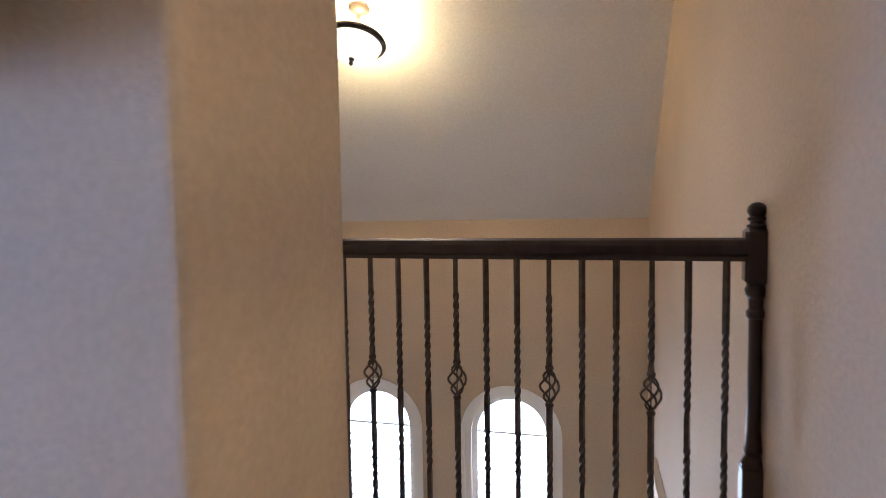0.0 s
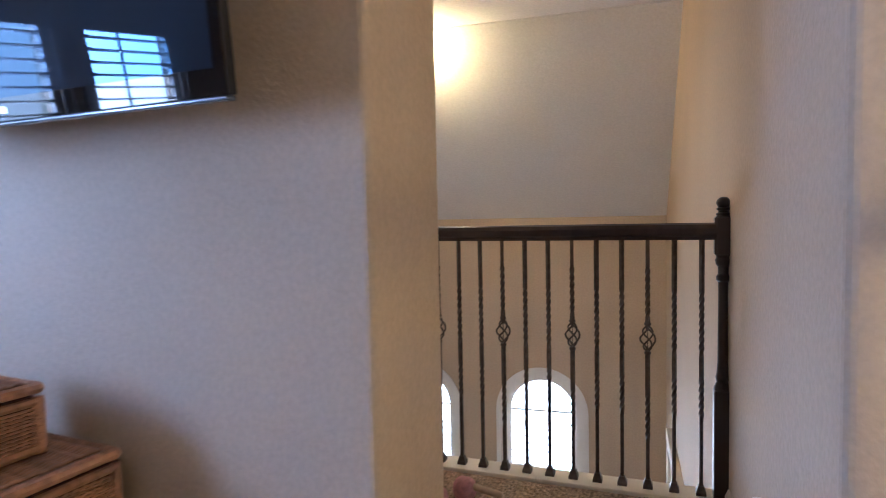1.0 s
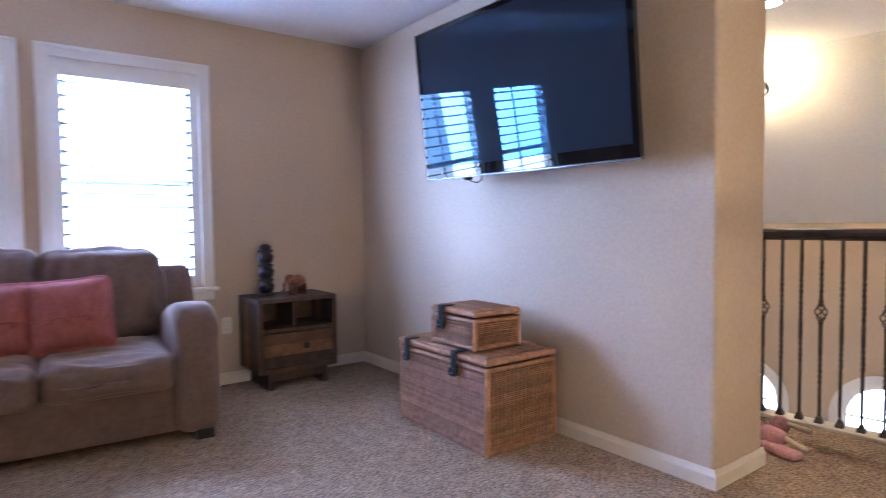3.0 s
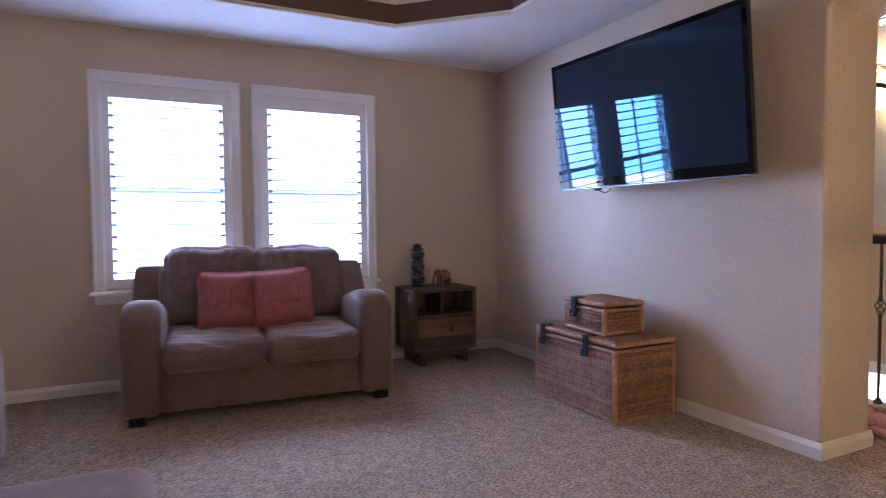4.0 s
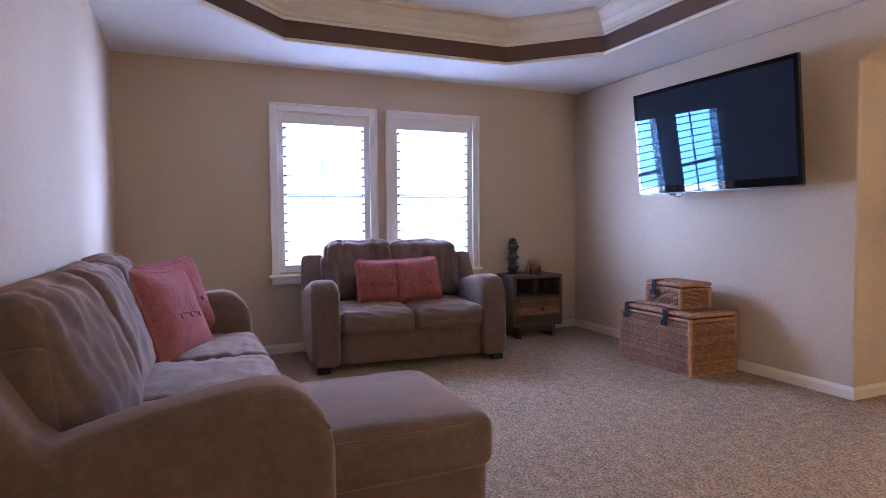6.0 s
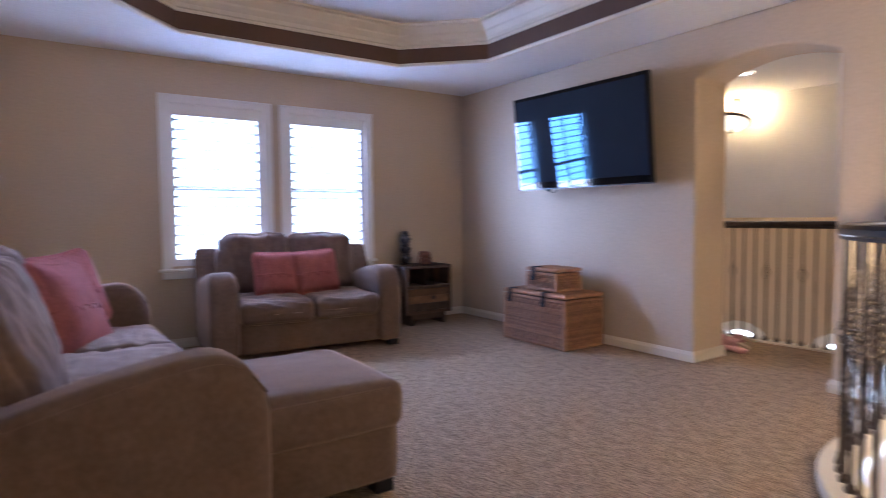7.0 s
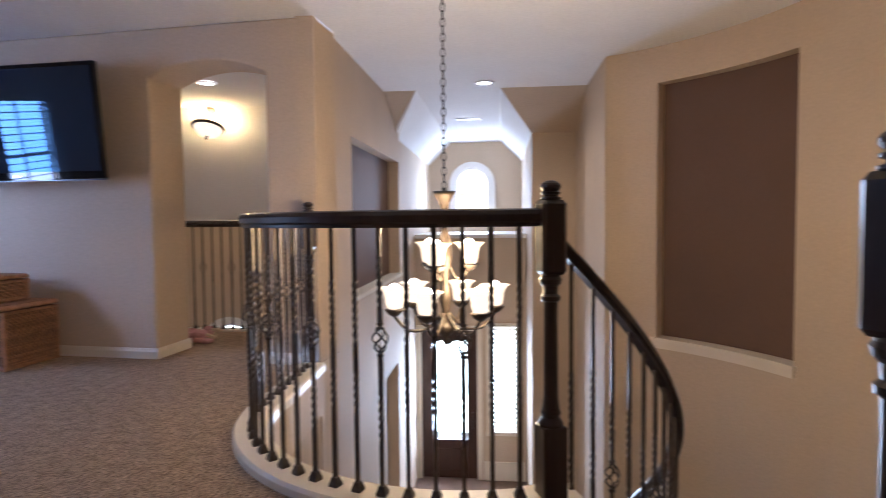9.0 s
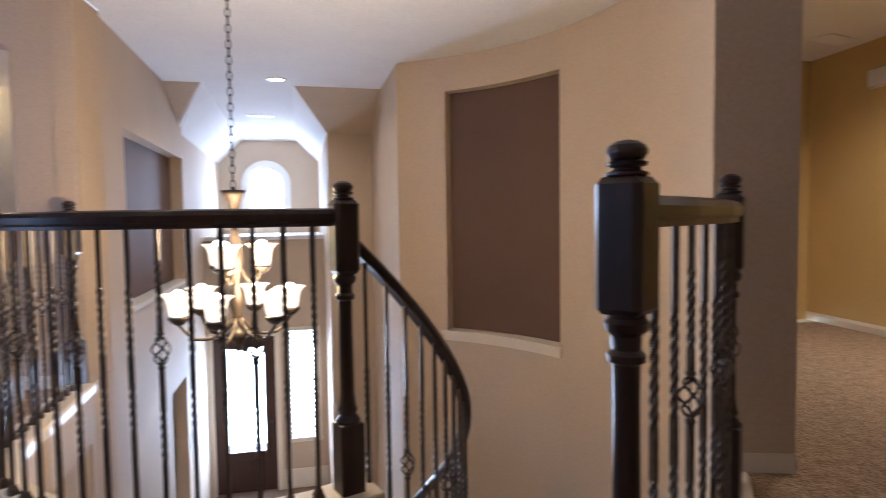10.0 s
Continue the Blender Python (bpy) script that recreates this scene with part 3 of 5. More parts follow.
def newel(parent, m, half=0.045, block=(0.83, 1.088), foot=0.30, low=0.0):
    """A turned newel post: square foot, slender turned shaft, chamfered square block under a ball cap."""
    b0, b1 = block
    q = half / 0.045
    bm = box(-half, half, -half, half, low, foot, 0.006)
    shaft = [(0.044, foot), (0.045, foot + 0.008), (0.038, foot + 0.018), (0.030, foot + 0.03), (0.036, foot + 0.045), (0.031, foot + 0.06), (0.026, foot + 0.10),
             (0.024, b0 - 0.16), (0.025, b0 - 0.095), (0.034, b0 - 0.088), (0.035, b0 - 0.075), (0.026, b0 - 0.066), (0.027, b0 - 0.04), (0.037, b0 - 0.03), (0.041, b0 - 0.015), (0.035, b0 - 0.006), (0.035, b0 + 0.004)]
    lathe([(r * q, z) for r, z in shaft], 20, bm)
    bm2 = box(-half, half, -half, half, b0, b1, 0.013 * q, 1)
    me2 = bpy.data.meshes.new("tmp")
    bm2.to_mesh(me2)
    bm2.free()
    bm.from_mesh(me2)
    cap = [(0.032, -0.002), (0.037, 0.003), (0.037, 0.008), (0.026, 0.012), (0.024, 0.017), (0.034, 0.021), (0.035, 0.027), (0.026, 0.031),
           (0.031, 0.036), (0.036, 0.043), (0.036, 0.050), (0.031, 0.058), (0.020, 0.065), (0.008, 0.068), (0.001, 0.0685)]
    lathe([(r * q, b1 + z) for r, z in cap], 20, bm)
    return part("newel_post", bm, ESPRESSO, parent, "turned espresso newel with ball cap", m=m)


RAIL = [(-0.022, 0.0), (0.022, 0.0), (0.022, 0.012), (0.031, 0.020), (0.032, 0.042), (0.024, 0.056), (0.010, 0.062), (-0.010, 0.062), (-0.024, 0.056), (-0.032, 0.042), (-0.031, 0.020), (-0.022, 0.012)]
RAIL_Z = 0.975


def along(points, step, first=0.0):
    """Places at even steps along a polyline of 2D points."""
    out, run, nxt = [], 0.0, first
    for (x0, y0), (x1, y1) in zip(points, points[1:]):
        d = math.hypot(x1 - x0, y1 - y0)
        while nxt <= run + d + 1e-9:
            u = (nxt - run) / d
            out.append((x0 + (x1 - x0) * u, y0 + (y1 - y0) * u, math.atan2(y1 - y0, x1 - x0)))
            nxt += step
        run += d
    return out


H_BAL = RAIL_Z - 0.045 + 0.004
MESHES = {}


def balusters(parent, places, z, height, knots, key, knot=0.56):
    """Upright bars on places (x, y, turn); every third one carries a basket."""
    for i, (x, y, a) in enumerate(places):
        kind = (key, i % 3 == knots)
        m = pose(x, y, z, 0, 0, math.degrees(a))
        if kind not in MESHES:
            tw = [(0.19, 0.37), (0.66, 0.86)] if kind[1] else [(0.29, 0.44), (0.54, 0.77)]
            b = part("baluster", baluster_mesh(height, knot if kind[1] else 0, tw), IRON, parent, m=m)
            s = part("shoe", shoe_mesh(), IRON, b)
            k = part("basket", basket_mesh(), IRON, b, "open twisted iron basket", m=pose(0, 0, knot), smooth=True) if kind[1] else None
            MESHES[kind] = (b, s, k)
        else:
            b0, s0, k0 = MESHES[kind]
            b = again(b0, m, parent)
            again(s0, Matrix(), b)
            if k0:
                again(k0, pose(0, 0, knot), b)


# gallery rail beyond the arch
GALLERY_RAIL = pose(0.088, 2.154, 0, 0, 0, 3.4)
bal = thing("gallery_balustrade", "espresso handrail on twisted black iron balusters at the gallery edge", "balustrade", GALLERY_RAIL)
part("handrail", sweep([(-3.8, 0, RAIL_Z), (-0.016, 0, RAIL_Z)], RAIL), ESPRESSO, bal, "espresso handrail")
part("base_plate", box(-3.8, 0.02, -0.055, 0.065, -0.3, 0.014, 0.004), TRIM, bal, "cream painted base")
newel(bal, pose(0, 0, 0), half=0.031, block=(0.915, 1.062), foot=0.42)
balusters(bal, [(-0.0715 - 0.0945 * k, 0, 0) for k in range(0, 39)], 0.014, H_BAL + 0.031, 2, "straight", knot=0.584)

# round rail over the stairwell
ROUND_Z = 0.998                          # the rail round the well stands a little higher
ring_path = well_arc(R_RAIL, 295, 180, 40) + [(0.60, 0.86)]
foyer_rail = thing("stairwell_balustrade", "curved espresso handrail on twisted black iron balusters round the stairwell", "balustrade")
part("handrail", sweep([(x, y, ROUND_Z) for x, y in ring_path], RAIL), ESPRESSO, foyer_rail, "curved espresso handrail", smooth=False)
part("base_plate", sweep([(x, y, 0) for x, y in ring_path], [(-0.085, -0.012), (0.085, -0.012), (0.085, 0.03), (0.075, 0.045), (-0.075, 0.045), (-0.085, 0.03)]), TRIM, foyer_rail, "cream painted curved base")
part("fascia", sweep([(x, y, 0) for x, y in ring_path], [(-0.075, -0.3), (0.075, -0.3), (0.075, -0.0125), (-0.075, -0.0125)]), PAINT, foyer_rail, "tan painted edge of the landing")
newel(foyer_rail, pose(2.236, -0.858, 0, 0, 0, 25))
newel(foyer_rail, pose(0.572, 0.895, 0.0))
part("newel_plinth", box(-0.10, 0.10, -0.09, 0.09, -0.3, 0.05, 0.006), TRIM, foyer_rail, m=pose(2.236, -0.858, 0, 0, 0, 25))
balusters(foyer_rail, along(ring_path, 0.0985, 0.085)[:-1], 0.045, H_BAL + 0.023, 2, "round")

# short guard from the stair head to the round wall
guard_path = [(2.775, -1.926), (2.99, -1.76), (3.20, -1.57), (3.38, -1.35), (3.535, -1.13), (3.66, -0.93)]
guard = thing("landing_balustrade", "espresso handrail and newel with iron balusters at the stair head", "balustrade")
part("handrail", sweep([(x, y, ROUND_Z) for x, y in guard_path], RAIL), ESPRESSO, guard, "espresso handrail")
part("base_plate", sweep([(x, y, 0) for x, y in guard_path], [(-0.08, -0.012), (0.08, -0.012), (0.08, 0.03), (0.07, 0.045), (-0.07, 0.045), (-0.08, 0.03)]), TRIM, guard, "cream painted base")
part("fascia", sweep([(x, y, 0) for x, y in guard_path], [(-0.07, -0.3), (0.07, -0.3), (0.07, -0.0125), (-0.07, -0.0125)]), PAINT, guard, "tan painted edge of the landing")
newel(guard, pose(2.775, -1.926, 0.0, 0, 0, 38) @ Matrix.Diagonal((1.05, 1.05, 1, 1)), block=(0.838, 1.092))
newel(guard, pose(3.525, -1.13, 0, 0, 0, 48))
balusters(guard, along(guard_path, 0.10, 0.12)[:-1], 0.045, H_BAL + 0.023, 2, "guard")

# ---------- round stair ----------
STEP_A, N_STEP = 10.2, 17
stair = thing("staircase", "curved staircase with dark treads and cream risers going down", "staircase", kind="structure")
for k in range(N_STEP - 1):
    a0, z = -62 + STEP_A * k, -0.1794 * (k + 1)
    r1 = 2.05 + min(0.2, 0.05 * k)
    part("tread", arc_block(WELL, R_RAIL - 0.10, r1, a0 - 1.2, a0 + STEP_A, z - 0.035, z, 6), ESPRESSO, stair, "dark wood tread")
    part("riser", arc_block(WELL, R_RAIL - 0.07, r1, a0 - 0.05, a0 + 0.9, z + 0.001, z + 0.143, 1), TRIM, stair, "cream riser")
    part("stringer", arc_block(WELL, R_RAIL - 0.085, R_RAIL - 0.055, a0, a0 + STEP_A, z - 0.30, z - 0.036, 4), PAINT, stair)
stair_rail = thing("stair_balustrade", "espresso handrail spiralling down on iron balusters", "balustrade")
slope = 0.1794 / STEP_A
path = [(WELL[0] + R_RAIL * math.cos(radians(a)), WELL[1] + R_RAIL * math.sin(radians(a)), ROUND_Z - 0.05 - slope * (a + 64)) for a in range(-64, 104, 3)]
part("handrail", sweep(path, RAIL), ESPRESSO, stair_rail, "spiralling espresso handrail")
places = []
for k in range(N_STEP - 1):
    for q in (0.3, 0.8):
        a = radians(-62 + STEP_A * (k + q))
        h = ROUND_Z - 0.05 - slope * (math.degrees(a) + 64) + 0.1794 * (k + 1) + 0.004
        places.append((k, WELL[0] + R_RAIL * math.cos(a), WELL[1] + R_RAIL * math.sin(a), a, h, q))
tmpl = {}
for i, (k, x, y, a, h, q) in enumerate(places):
    kind = (q, i % 3 == 2)
    m = pose(x, y, -0.1794 * (k + 1), 0, 0, math.degrees(a))
    if kind not in tmpl:
        b = part("baluster", baluster_mesh(h, 0.42 if kind[1] else 0, [(0.14, 0.28), (0.52, 0.70)] if kind[1] else [(0.24, 0.36), (0.46, 0.66)]), IRON, stair_rail, m=m)
        s = part("shoe", shoe_mesh(), IRON, b)
        kk = part("basket", basket_mesh(), IRON, b, "open twisted iron basket", m=pose(0, 0, 0.42), smooth=True) if kind[1] else None
        tmpl[kind] = (b, s, kk)
    else:
        b0, s0, k0 = tmpl[kind]
        b = again(b0, m, stair_rail)
        again(s0, Matrix(), b)
        if k0:
            again(k0, pose(0, 0, 0.42), b)
m = pose(WELL[0] + R_RAIL * math.cos(radians(104)), WELL[1] + R_RAIL * math.sin(radians(104)), LOW)
newel(stair_rail, m)

# round outer wall with a tall niche
N0, N1, NZ0, NZ1 = 26.6, 55.0, 0.0, 2.142
bm = bmesh.new()
arc_block(CW, CR, CR + 0.16, -29.6, 66.2, LOW, NZ0, 60, bm)
arc_block(CW, CR, CR + 0.16, -29.6, 66.2, NZ1, 2.44, 60, bm)
arc_block(CW, CR, CR + 0.16, -29.6, N0, NZ0, NZ1, 36, bm)
arc_block(CW, CR, CR + 0.16, N1, 66.2, NZ0, NZ1, 8, bm)
structure(part("wall_stair", bm, PAINT), "tan painted round stair wall with a tall niche", "wall")
structure(part("wall_niche", arc_block(CW, CR + 0.115, CR + 0.155, N0 - 0.2, N1 + 0.2, NZ0 - 0.02, NZ1 + 0.02, 30), BROWN), "dark brown curved back of the niche", "wall")
structure(part("trim_niche_sill", arc_block(CW, CR - 0.03, CR + 0.12, N0 - 0.6, N1 + 1.2, -0.03, 0.004, 30), TRIM), "cream sill of the niche", "trim")
structure(part("trim_niche_apron", arc_block(CW, CR - 0.016, CR + 0.002, N0 - 0.3, N1 + 0.9, -0.085, -0.031, 30), TRIM), "cream apron under the niche sill", "trim")
structure(part("wall_stair_end", slab([(3.652, -0.84), (3.962, -0.915), (4.042, -0.69), (3.812, -0.59)], LOW, 2.44), PAINT), "squared tan end of the round wall", "wall")
baseboard([(4.044, -0.69), (3.966, -0.92), (3.65, -0.843)])

# ---------- foyer ----------
part_f = lambda name, bm, mat, label, cat: structure(part(name, bm, mat, m=F), label, cat)
A0, A1, YS, YW, YD, YE = 0.0, 1.665, 2.46, 3.40, 5.0, 7.0
FL, FR_ = 0.36, 1.285                       # flat of the vault
ZC = 2.08
NI = (0.99, 3.34, 0.35, 1.75)
part_f("wall_foyer_west", wall_with_holes(0.003, YW, LOW, 2.44, [NI, (2.35, 3.15, LOW + 0.001, -0.75)], 0.13), PAINT, "tan foyer wall with a wide niche", "wall")
part_f("wall_niche_west", box(-0.155, -0.131, NI[0] - 0.05, NI[1] + 0.05, NI[2] - 0.05, NI[3] + 0.05), BROWN, "dark brown back of the wide niche", "wall")
part_f("trim_niche_west", box(-0.12, 0.03, NI[0] - 0.03, NI[1] + 0.03, NI[2] - 0.035, NI[2] + 0.004, 0.006), TRIM, "cream sill of the wide niche", "trim")
part_f("wall_passage", box(-0.36, -0.28, 2.0, 3.38, LOW, -0.4), PAINT, "tan wall of the passage beside the entry", "wall")
part_f("wall_foyer_east", box(2.21, 2.36, 1.38, YW + 0.15, LOW, 2.44), PAINT, "tan foyer wall beside the round wall", "wall")
part_f("wall_foyer_front", box(A1, 2.21, YW, YW + 0.15, LOW, ZC + 0.1), PAINT, "tan foyer front wall beside the entry", "wall")
part_f("wall_entry_west", box(-0.20, -0.05, YW, YE + 0.15, LOW, ZC + 0.08), PAINT, "tan side wall of the tall entry", "wall")
part_f("wall_entry_east", box(A1 + 0.002, A1 + 0.15, YW + 0.15, YE + 0.15, LOW, ZC + 0.08), PAINT, "tan side wall of the tall entry", "wall")
bm = bmesh.new()
prism([(A0, YS, 2.44), (FL, YS, 2.44), (A0 - 0.05, YW + 0.1, ZC - 0.02)], (0, 0, 0.12), bm)
prism([(FR_, YS, 2.44), (2.28, YS, 2.44), (2.28, YW, ZC), (A1, YW, ZC)], (0, 0, 0.12), bm)
part_f("ceiling_foyer_slope", bm, PAINT, "tan sloping ceiling beside the vaulted entry", "ceiling")
bm = bmesh.new()
prism([(FL, YS, 2.44), (FL, YE, 2.44), (-0.06, YE, 2.02), (-0.06, YW, 2.06)], (-0.06, 0, 0.08), bm)
prism([(FR_, YS, 2.44), (FR_, YE, 2.44), (A1 + 0.02, YE, 2.06), (A1 + 0.0, YW, ZC)], (0.06, 0, 0.08), bm)
prism([(FL, YS, 2.44), (FR_, YS, 2.44), (FR_, YE, 2.44), (FL, YE, 2.44)], (0, 0, 0.1), bm)
part_f("ceiling_vault", bm, WHITE_CEIL, "white three-sided vault of the dormer", "ceiling")
DW = (0.755, 0.33, 0.95, 1.66)
part_f("wall_dormer", arched_wall(-0.1, A1 + 0.1, 0.6, 2.5, YE, 0.15, [DW]), PAINT, "pale dormer wall with a round-headed window", "wall")
arched_window(*DW, YE, F, "window_5", louvers=False)
part_f("trim_ledge", box(-0.05, A1, YD - 0.03, YE, 0.73, 0.79, 0.006), WHITE, "white ledge under the dormer window", "trim")
DX0, DX1, DZ = 0.03, 0.90, -0.70
SX0, SX1, SZ0, SZ1 = 1.10, 1.52, -2.28, -0.64
bm = bmesh.new()
for x0, x1, z0, z1 in ((-0.05, DX0, LOW, 0.73), (DX0, DX1, DZ, 0.73), (DX1, SX0, LOW, 0.73), (SX0, SX1, LOW, SZ0), (SX0, SX1, SZ1, 0.73), (SX1, A1, LOW, 0.73)):
    box(x0, x1, YD, YD + 0.15, z0, z1, bm=bm)
part_f("wall_entry", bm, PAINT, "tan wall round the front door", "wall")
door = thing("door_1", "dark wooden front door with a tall clear glass light", "door", F @ pose(0, YD, 0), kind="structure")
gx0, gx1, gz0, gz1 = 0.20, 0.74, -2.44, -0.84
for nm, x0, x1, z0, z1 in (("stile", DX0, gx0, LOW, DZ), ("stile", gx1, DX1, LOW, DZ), ("top_rail", gx0, gx1, gz1, DZ), ("bottom_rail", gx0, gx1, LOW, gz0)):
    part(nm, box(x0 + 0.001, x1 - 0.001, 0.05, 0.10, z0 + 0.001, z1 - 0.001, 0.004), DOOR_WOOD, door)
part("door_panel", box(gx0 + 0.08, gx1 - 0.08, 0.04, 0.052, LOW + 0.12, gz0 - 0.14, 0.01), DOOR_WOOD, door, "raised lower panel")
mid, half = (gx0 + gx1) / 2, (gx1 - gx0) / 2
scallop = [(gx0 + 0.001, gz1 + 0.01), (gx1 - 0.001, gz1 + 0.01)] + [(mid + half * (1 - 2 * k / 24) * 0.998, gz1 - 0.012 - 0.035 * abs(math.sin(3 * math.pi * k / 24)) - 0.045 * math.exp(-((k - 12) / 3.0) ** 2)) for k in range(25)]
part("glass_scroll", prism([(x, 0.060, z) for x, z in scallop], (0, 0.008, 0)), BRONZE, door, "dark scalloped scroll across the glass head")
p = part("door_glass", box(gx0, gx1, 0.072, 0.078, gz0, gz1), GLASS, door, "clear glass light")
p.visible_shadow = False
part("door_handle", tube([(gx1 + 0.09, 0.045, -2.0), (gx1 + 0.09, 0.0, -2.0), (gx1 + 0.09, -0.01, -2.03), (gx1 + 0.09, -0.01, -2.2), (gx1 + 0.09, 0.0, -2.24), (gx1 + 0.09, 0.045, -2.24)], 0.009), BRONZE, door)
casing = thing("trim_door", "cream casing round front door and sidelight", "trim", F @ pose(0, YD, 0), kind="structure")
for x0, x1, z0, z1 in ((DX0 - 0.07, DX0, LOW, DZ + 0.08), (DX1, DX1 + 0.08, LOW, DZ + 0.08), (DX0, DX1, DZ, DZ + 0.08), (SX0 - 0.05, SX0, SZ0 - 0.03, SZ1 + 0.06), (SX1, SX1 + 0.05, SZ0 - 0.03, SZ1 + 0.06), (SX0, SX1, SZ1, SZ1 + 0.06), (SX0 - 0.06, SX1 + 0.06, SZ0 - 0.06, SZ0)):
    part("casing_board", box(x0, x1, -0.022, -0.002, z0, z1, 0.004), TRIM, casing)
part("base_panel", box(DX1 + 0.1, A1 - 0.01, -0.02, -0.002, LOW, LOW + 0.30, 0.005), TRIM, casing)
side = thing("window_6", "narrow sidelight window with white louvers beside the front door", "window", F @ pose(0, YD, 0), kind="structure")
first = None
for k in range(22):
    z = SZ0 + 0.04 + k * 0.073
    if first is None:
        first = part("louver", box(SX0 + 0.03, SX1 - 0.03, 0.02, 0.07, -0.004, 0.004, 0.002, 1), WHITE, side, m=pose(0, 0, z, 36, 0, 0))
    else:
        again(first, pose(0, 0, z, 36, 0, 0))
for x in (SX0, SX1 - 0.03):
    part("shutter_stile", box(x, x + 0.03, 0.02, 0.06, SZ0, SZ1, 0.003), WHITE, side)
part("tilt_rod", box((SX0 + SX1) / 2 - 0.006, (SX0 + SX1) / 2 + 0.006, -0.004, 0.006, SZ0 + 0.06, SZ1 - 0.06, 0.002, 1), WHITE, side)
p = part("pane", box(SX0, SX1, 0.10, 0.105, SZ0, SZ1), GLASS, side)
p.visible_shadow = False
SKY_F = outdoors("bright street light", (0.62, 0.78, 0.66), (0.85, 0.93, 1.0), -4.5, 1.0, 10.0)
part_f("backdrop_front", box(-5, 7, 12.0, 12.1, -6, 0.9), SKY_F, "bright street and sky outside the front door", "backdrop")
# walls under the landing close the well
structure(part("wall_well", arc_block(WELL, R_RAIL + 0.02, R_RAIL + 0.14, 165, 300, LOW, -0.301, 40), PAINT), "tan round wall under the landing", "wall")
structure(part("wall_well_west", slab([(0.52, 0.2), (0.64, 0.2), (0.60, 0.97), (0.48, 0.97)], LOW, -0.301), PAINT), "tan wall under the landing", "wall")
structure(part("wall_pier_low", slab([(0.235, 0.975), (0.600, 0.975), (0.590, 1.36), (0.235, 1.36)], LOW, -0.001), PAINT), "tan wall below the pier", "wall")
structure(part("wall_under_hall", slab([(2.2, -2.3), (4.6, -2.3), (4.6, -2.2), (2.2, -2.2)], LOW, -0.31), PAINT), "tan wall closing the space under the landing", "wall")

# ---------- seating ----------


def seat_unit(name, label, m, width, seats, depth=0.90, arm_z=0.665, long_seat=None):
    """A sloped-arm sofa: local x along its width, front towards -y, origin on the floor at the middle of its front."""
    t = thing(name, label, "sofa", m)
    aw, seat_z = 0.21, 0.46
    inner = width - 2 * aw
    part("base", soft_box(inner + 0.04, depth - 0.06, 0.27, 0.02, ripple=0.002, n=8), SUEDE, t, m=pose(0, depth / 2 + 0.03, 0.045 + 0.135), smooth=True)

    def arm_shape(p):
        u = (p.y + (depth - 0.02) / 2) / (depth - 0.02)
        if p.z > 0:
            if u < 0.20:
                rise = 0.015 - 0.12 * ((0.20 - u) / 0.20) ** 2.4
            elif u < 0.80:
                rise = 0.015 - 0.10 * ((u - 0.20) / 0.60) ** 1.4
            else:
                rise = -0.085 + 0.28 * min(1, (u - 0.80) / 0.18)
            p.z += rise * min(1, p.z / 0.2)
        return p

    for s in (-1, 1):
        bm = soft_box(aw, depth - 0.004, arm_z - 0.04, 0.055, puff=(0.006, 0, 0.008), ripple=0.003, seed=s, n=18, shape=arm_shape)
        arm = part("armrest", bm, SUEDE, t, m=pose(s * (width / 2 - aw / 2), depth / 2, 0.04 + (arm_z - 0.04) / 2), smooth=True)
        for q in (-1, 1):
            seam = []
            for k in range(25):
                u = k / 24
                p = arm_shape(Vector((q * (aw / 2 - 0.012), -(depth - 0.02) / 2 + 0.012 + u * (depth - 0.05), (arm_z - 0.04) / 2 - 0.024)))
                seam.append(p)
            part("seam", tube(seam, 0.004, 5), SUEDE, arm)
    part("back_frame", soft_box(inner + 0.10, 0.20, 0.62, 0.06, puff=(0, 0.01, 0.01), ripple=0.004, n=12), SUEDE, t, m=pose(0, depth - 0.12, 0.20 + 0.33, -6, 0, 0), smooth=True)
    cw = inner / seats
    for k in range(seats):
        x = -inner / 2 + cw * (k + 0.5)


        def sat_on(p, k=k):
            """Creases across the seat, deepest towards the back."""
            c = noise.noise(Vector((p.x * 4 + 2.3 * k, p.y * 15 + 4 * p.x, 1.9 * k)))
            if p.z > 0:
                p.z += 0.010 * (0.4 - 2.2 * abs(c)) - 0.008 * (1 - (2 * p.x / cw) ** 2)
            return p

        if k != long_seat:
            part("seat_cushion", soft_box(cw - 0.006, 0.66, 0.17, 0.05, puff=(0.004, 0.018, 0.024), ripple=0.007, seed=3.1 * k, n=34, shape=sat_on), SUEDE, t, m=pose(x, 0.315, seat_z - 0.085, 1.5, 0, 0), smooth=True)


        def slouch(p, k=k):
            """Long creases run down from the top seam; the filling sags."""
            f = max(0.0, min(1.0, 0.5 + p.z / 0.54))
            c = 0.7 * noise.noise(Vector((p.x * 6.5 + 5.1 * k, p.z * 2.6 + 2.5 * p.x, 3.7 * k))) + 0.3 * noise.noise(Vector((p.x * 19 - 3 * p.z, p.z * 6 + k, 1.3)))
            p.y += (0.008 + 0.018 * f) * (0.5 - abs(c) * 3.0) - 0.02 * (1 - f) * (1 - (2 * p.x / cw) ** 2)
            p.z += 0.012 * noise.noise(Vector((p.x * 9 + 3 * k, 2.2, k)))
            return p

        part("back_cushion", soft_box(cw + 0.022, 0.22, 0.54, 0.075, puff=(0.012, 0.045, 0.015), ripple=0.012, seed=7.7 * k + 1, n=40, shape=slouch), SUEDE, t, "slouching creased back cushion", m=pose(x + 0.01 * (k - 0.5), depth - 0.140, seat_z + 0.225, -19, 0, 1.5 * (k - 0.5)), smooth=True)
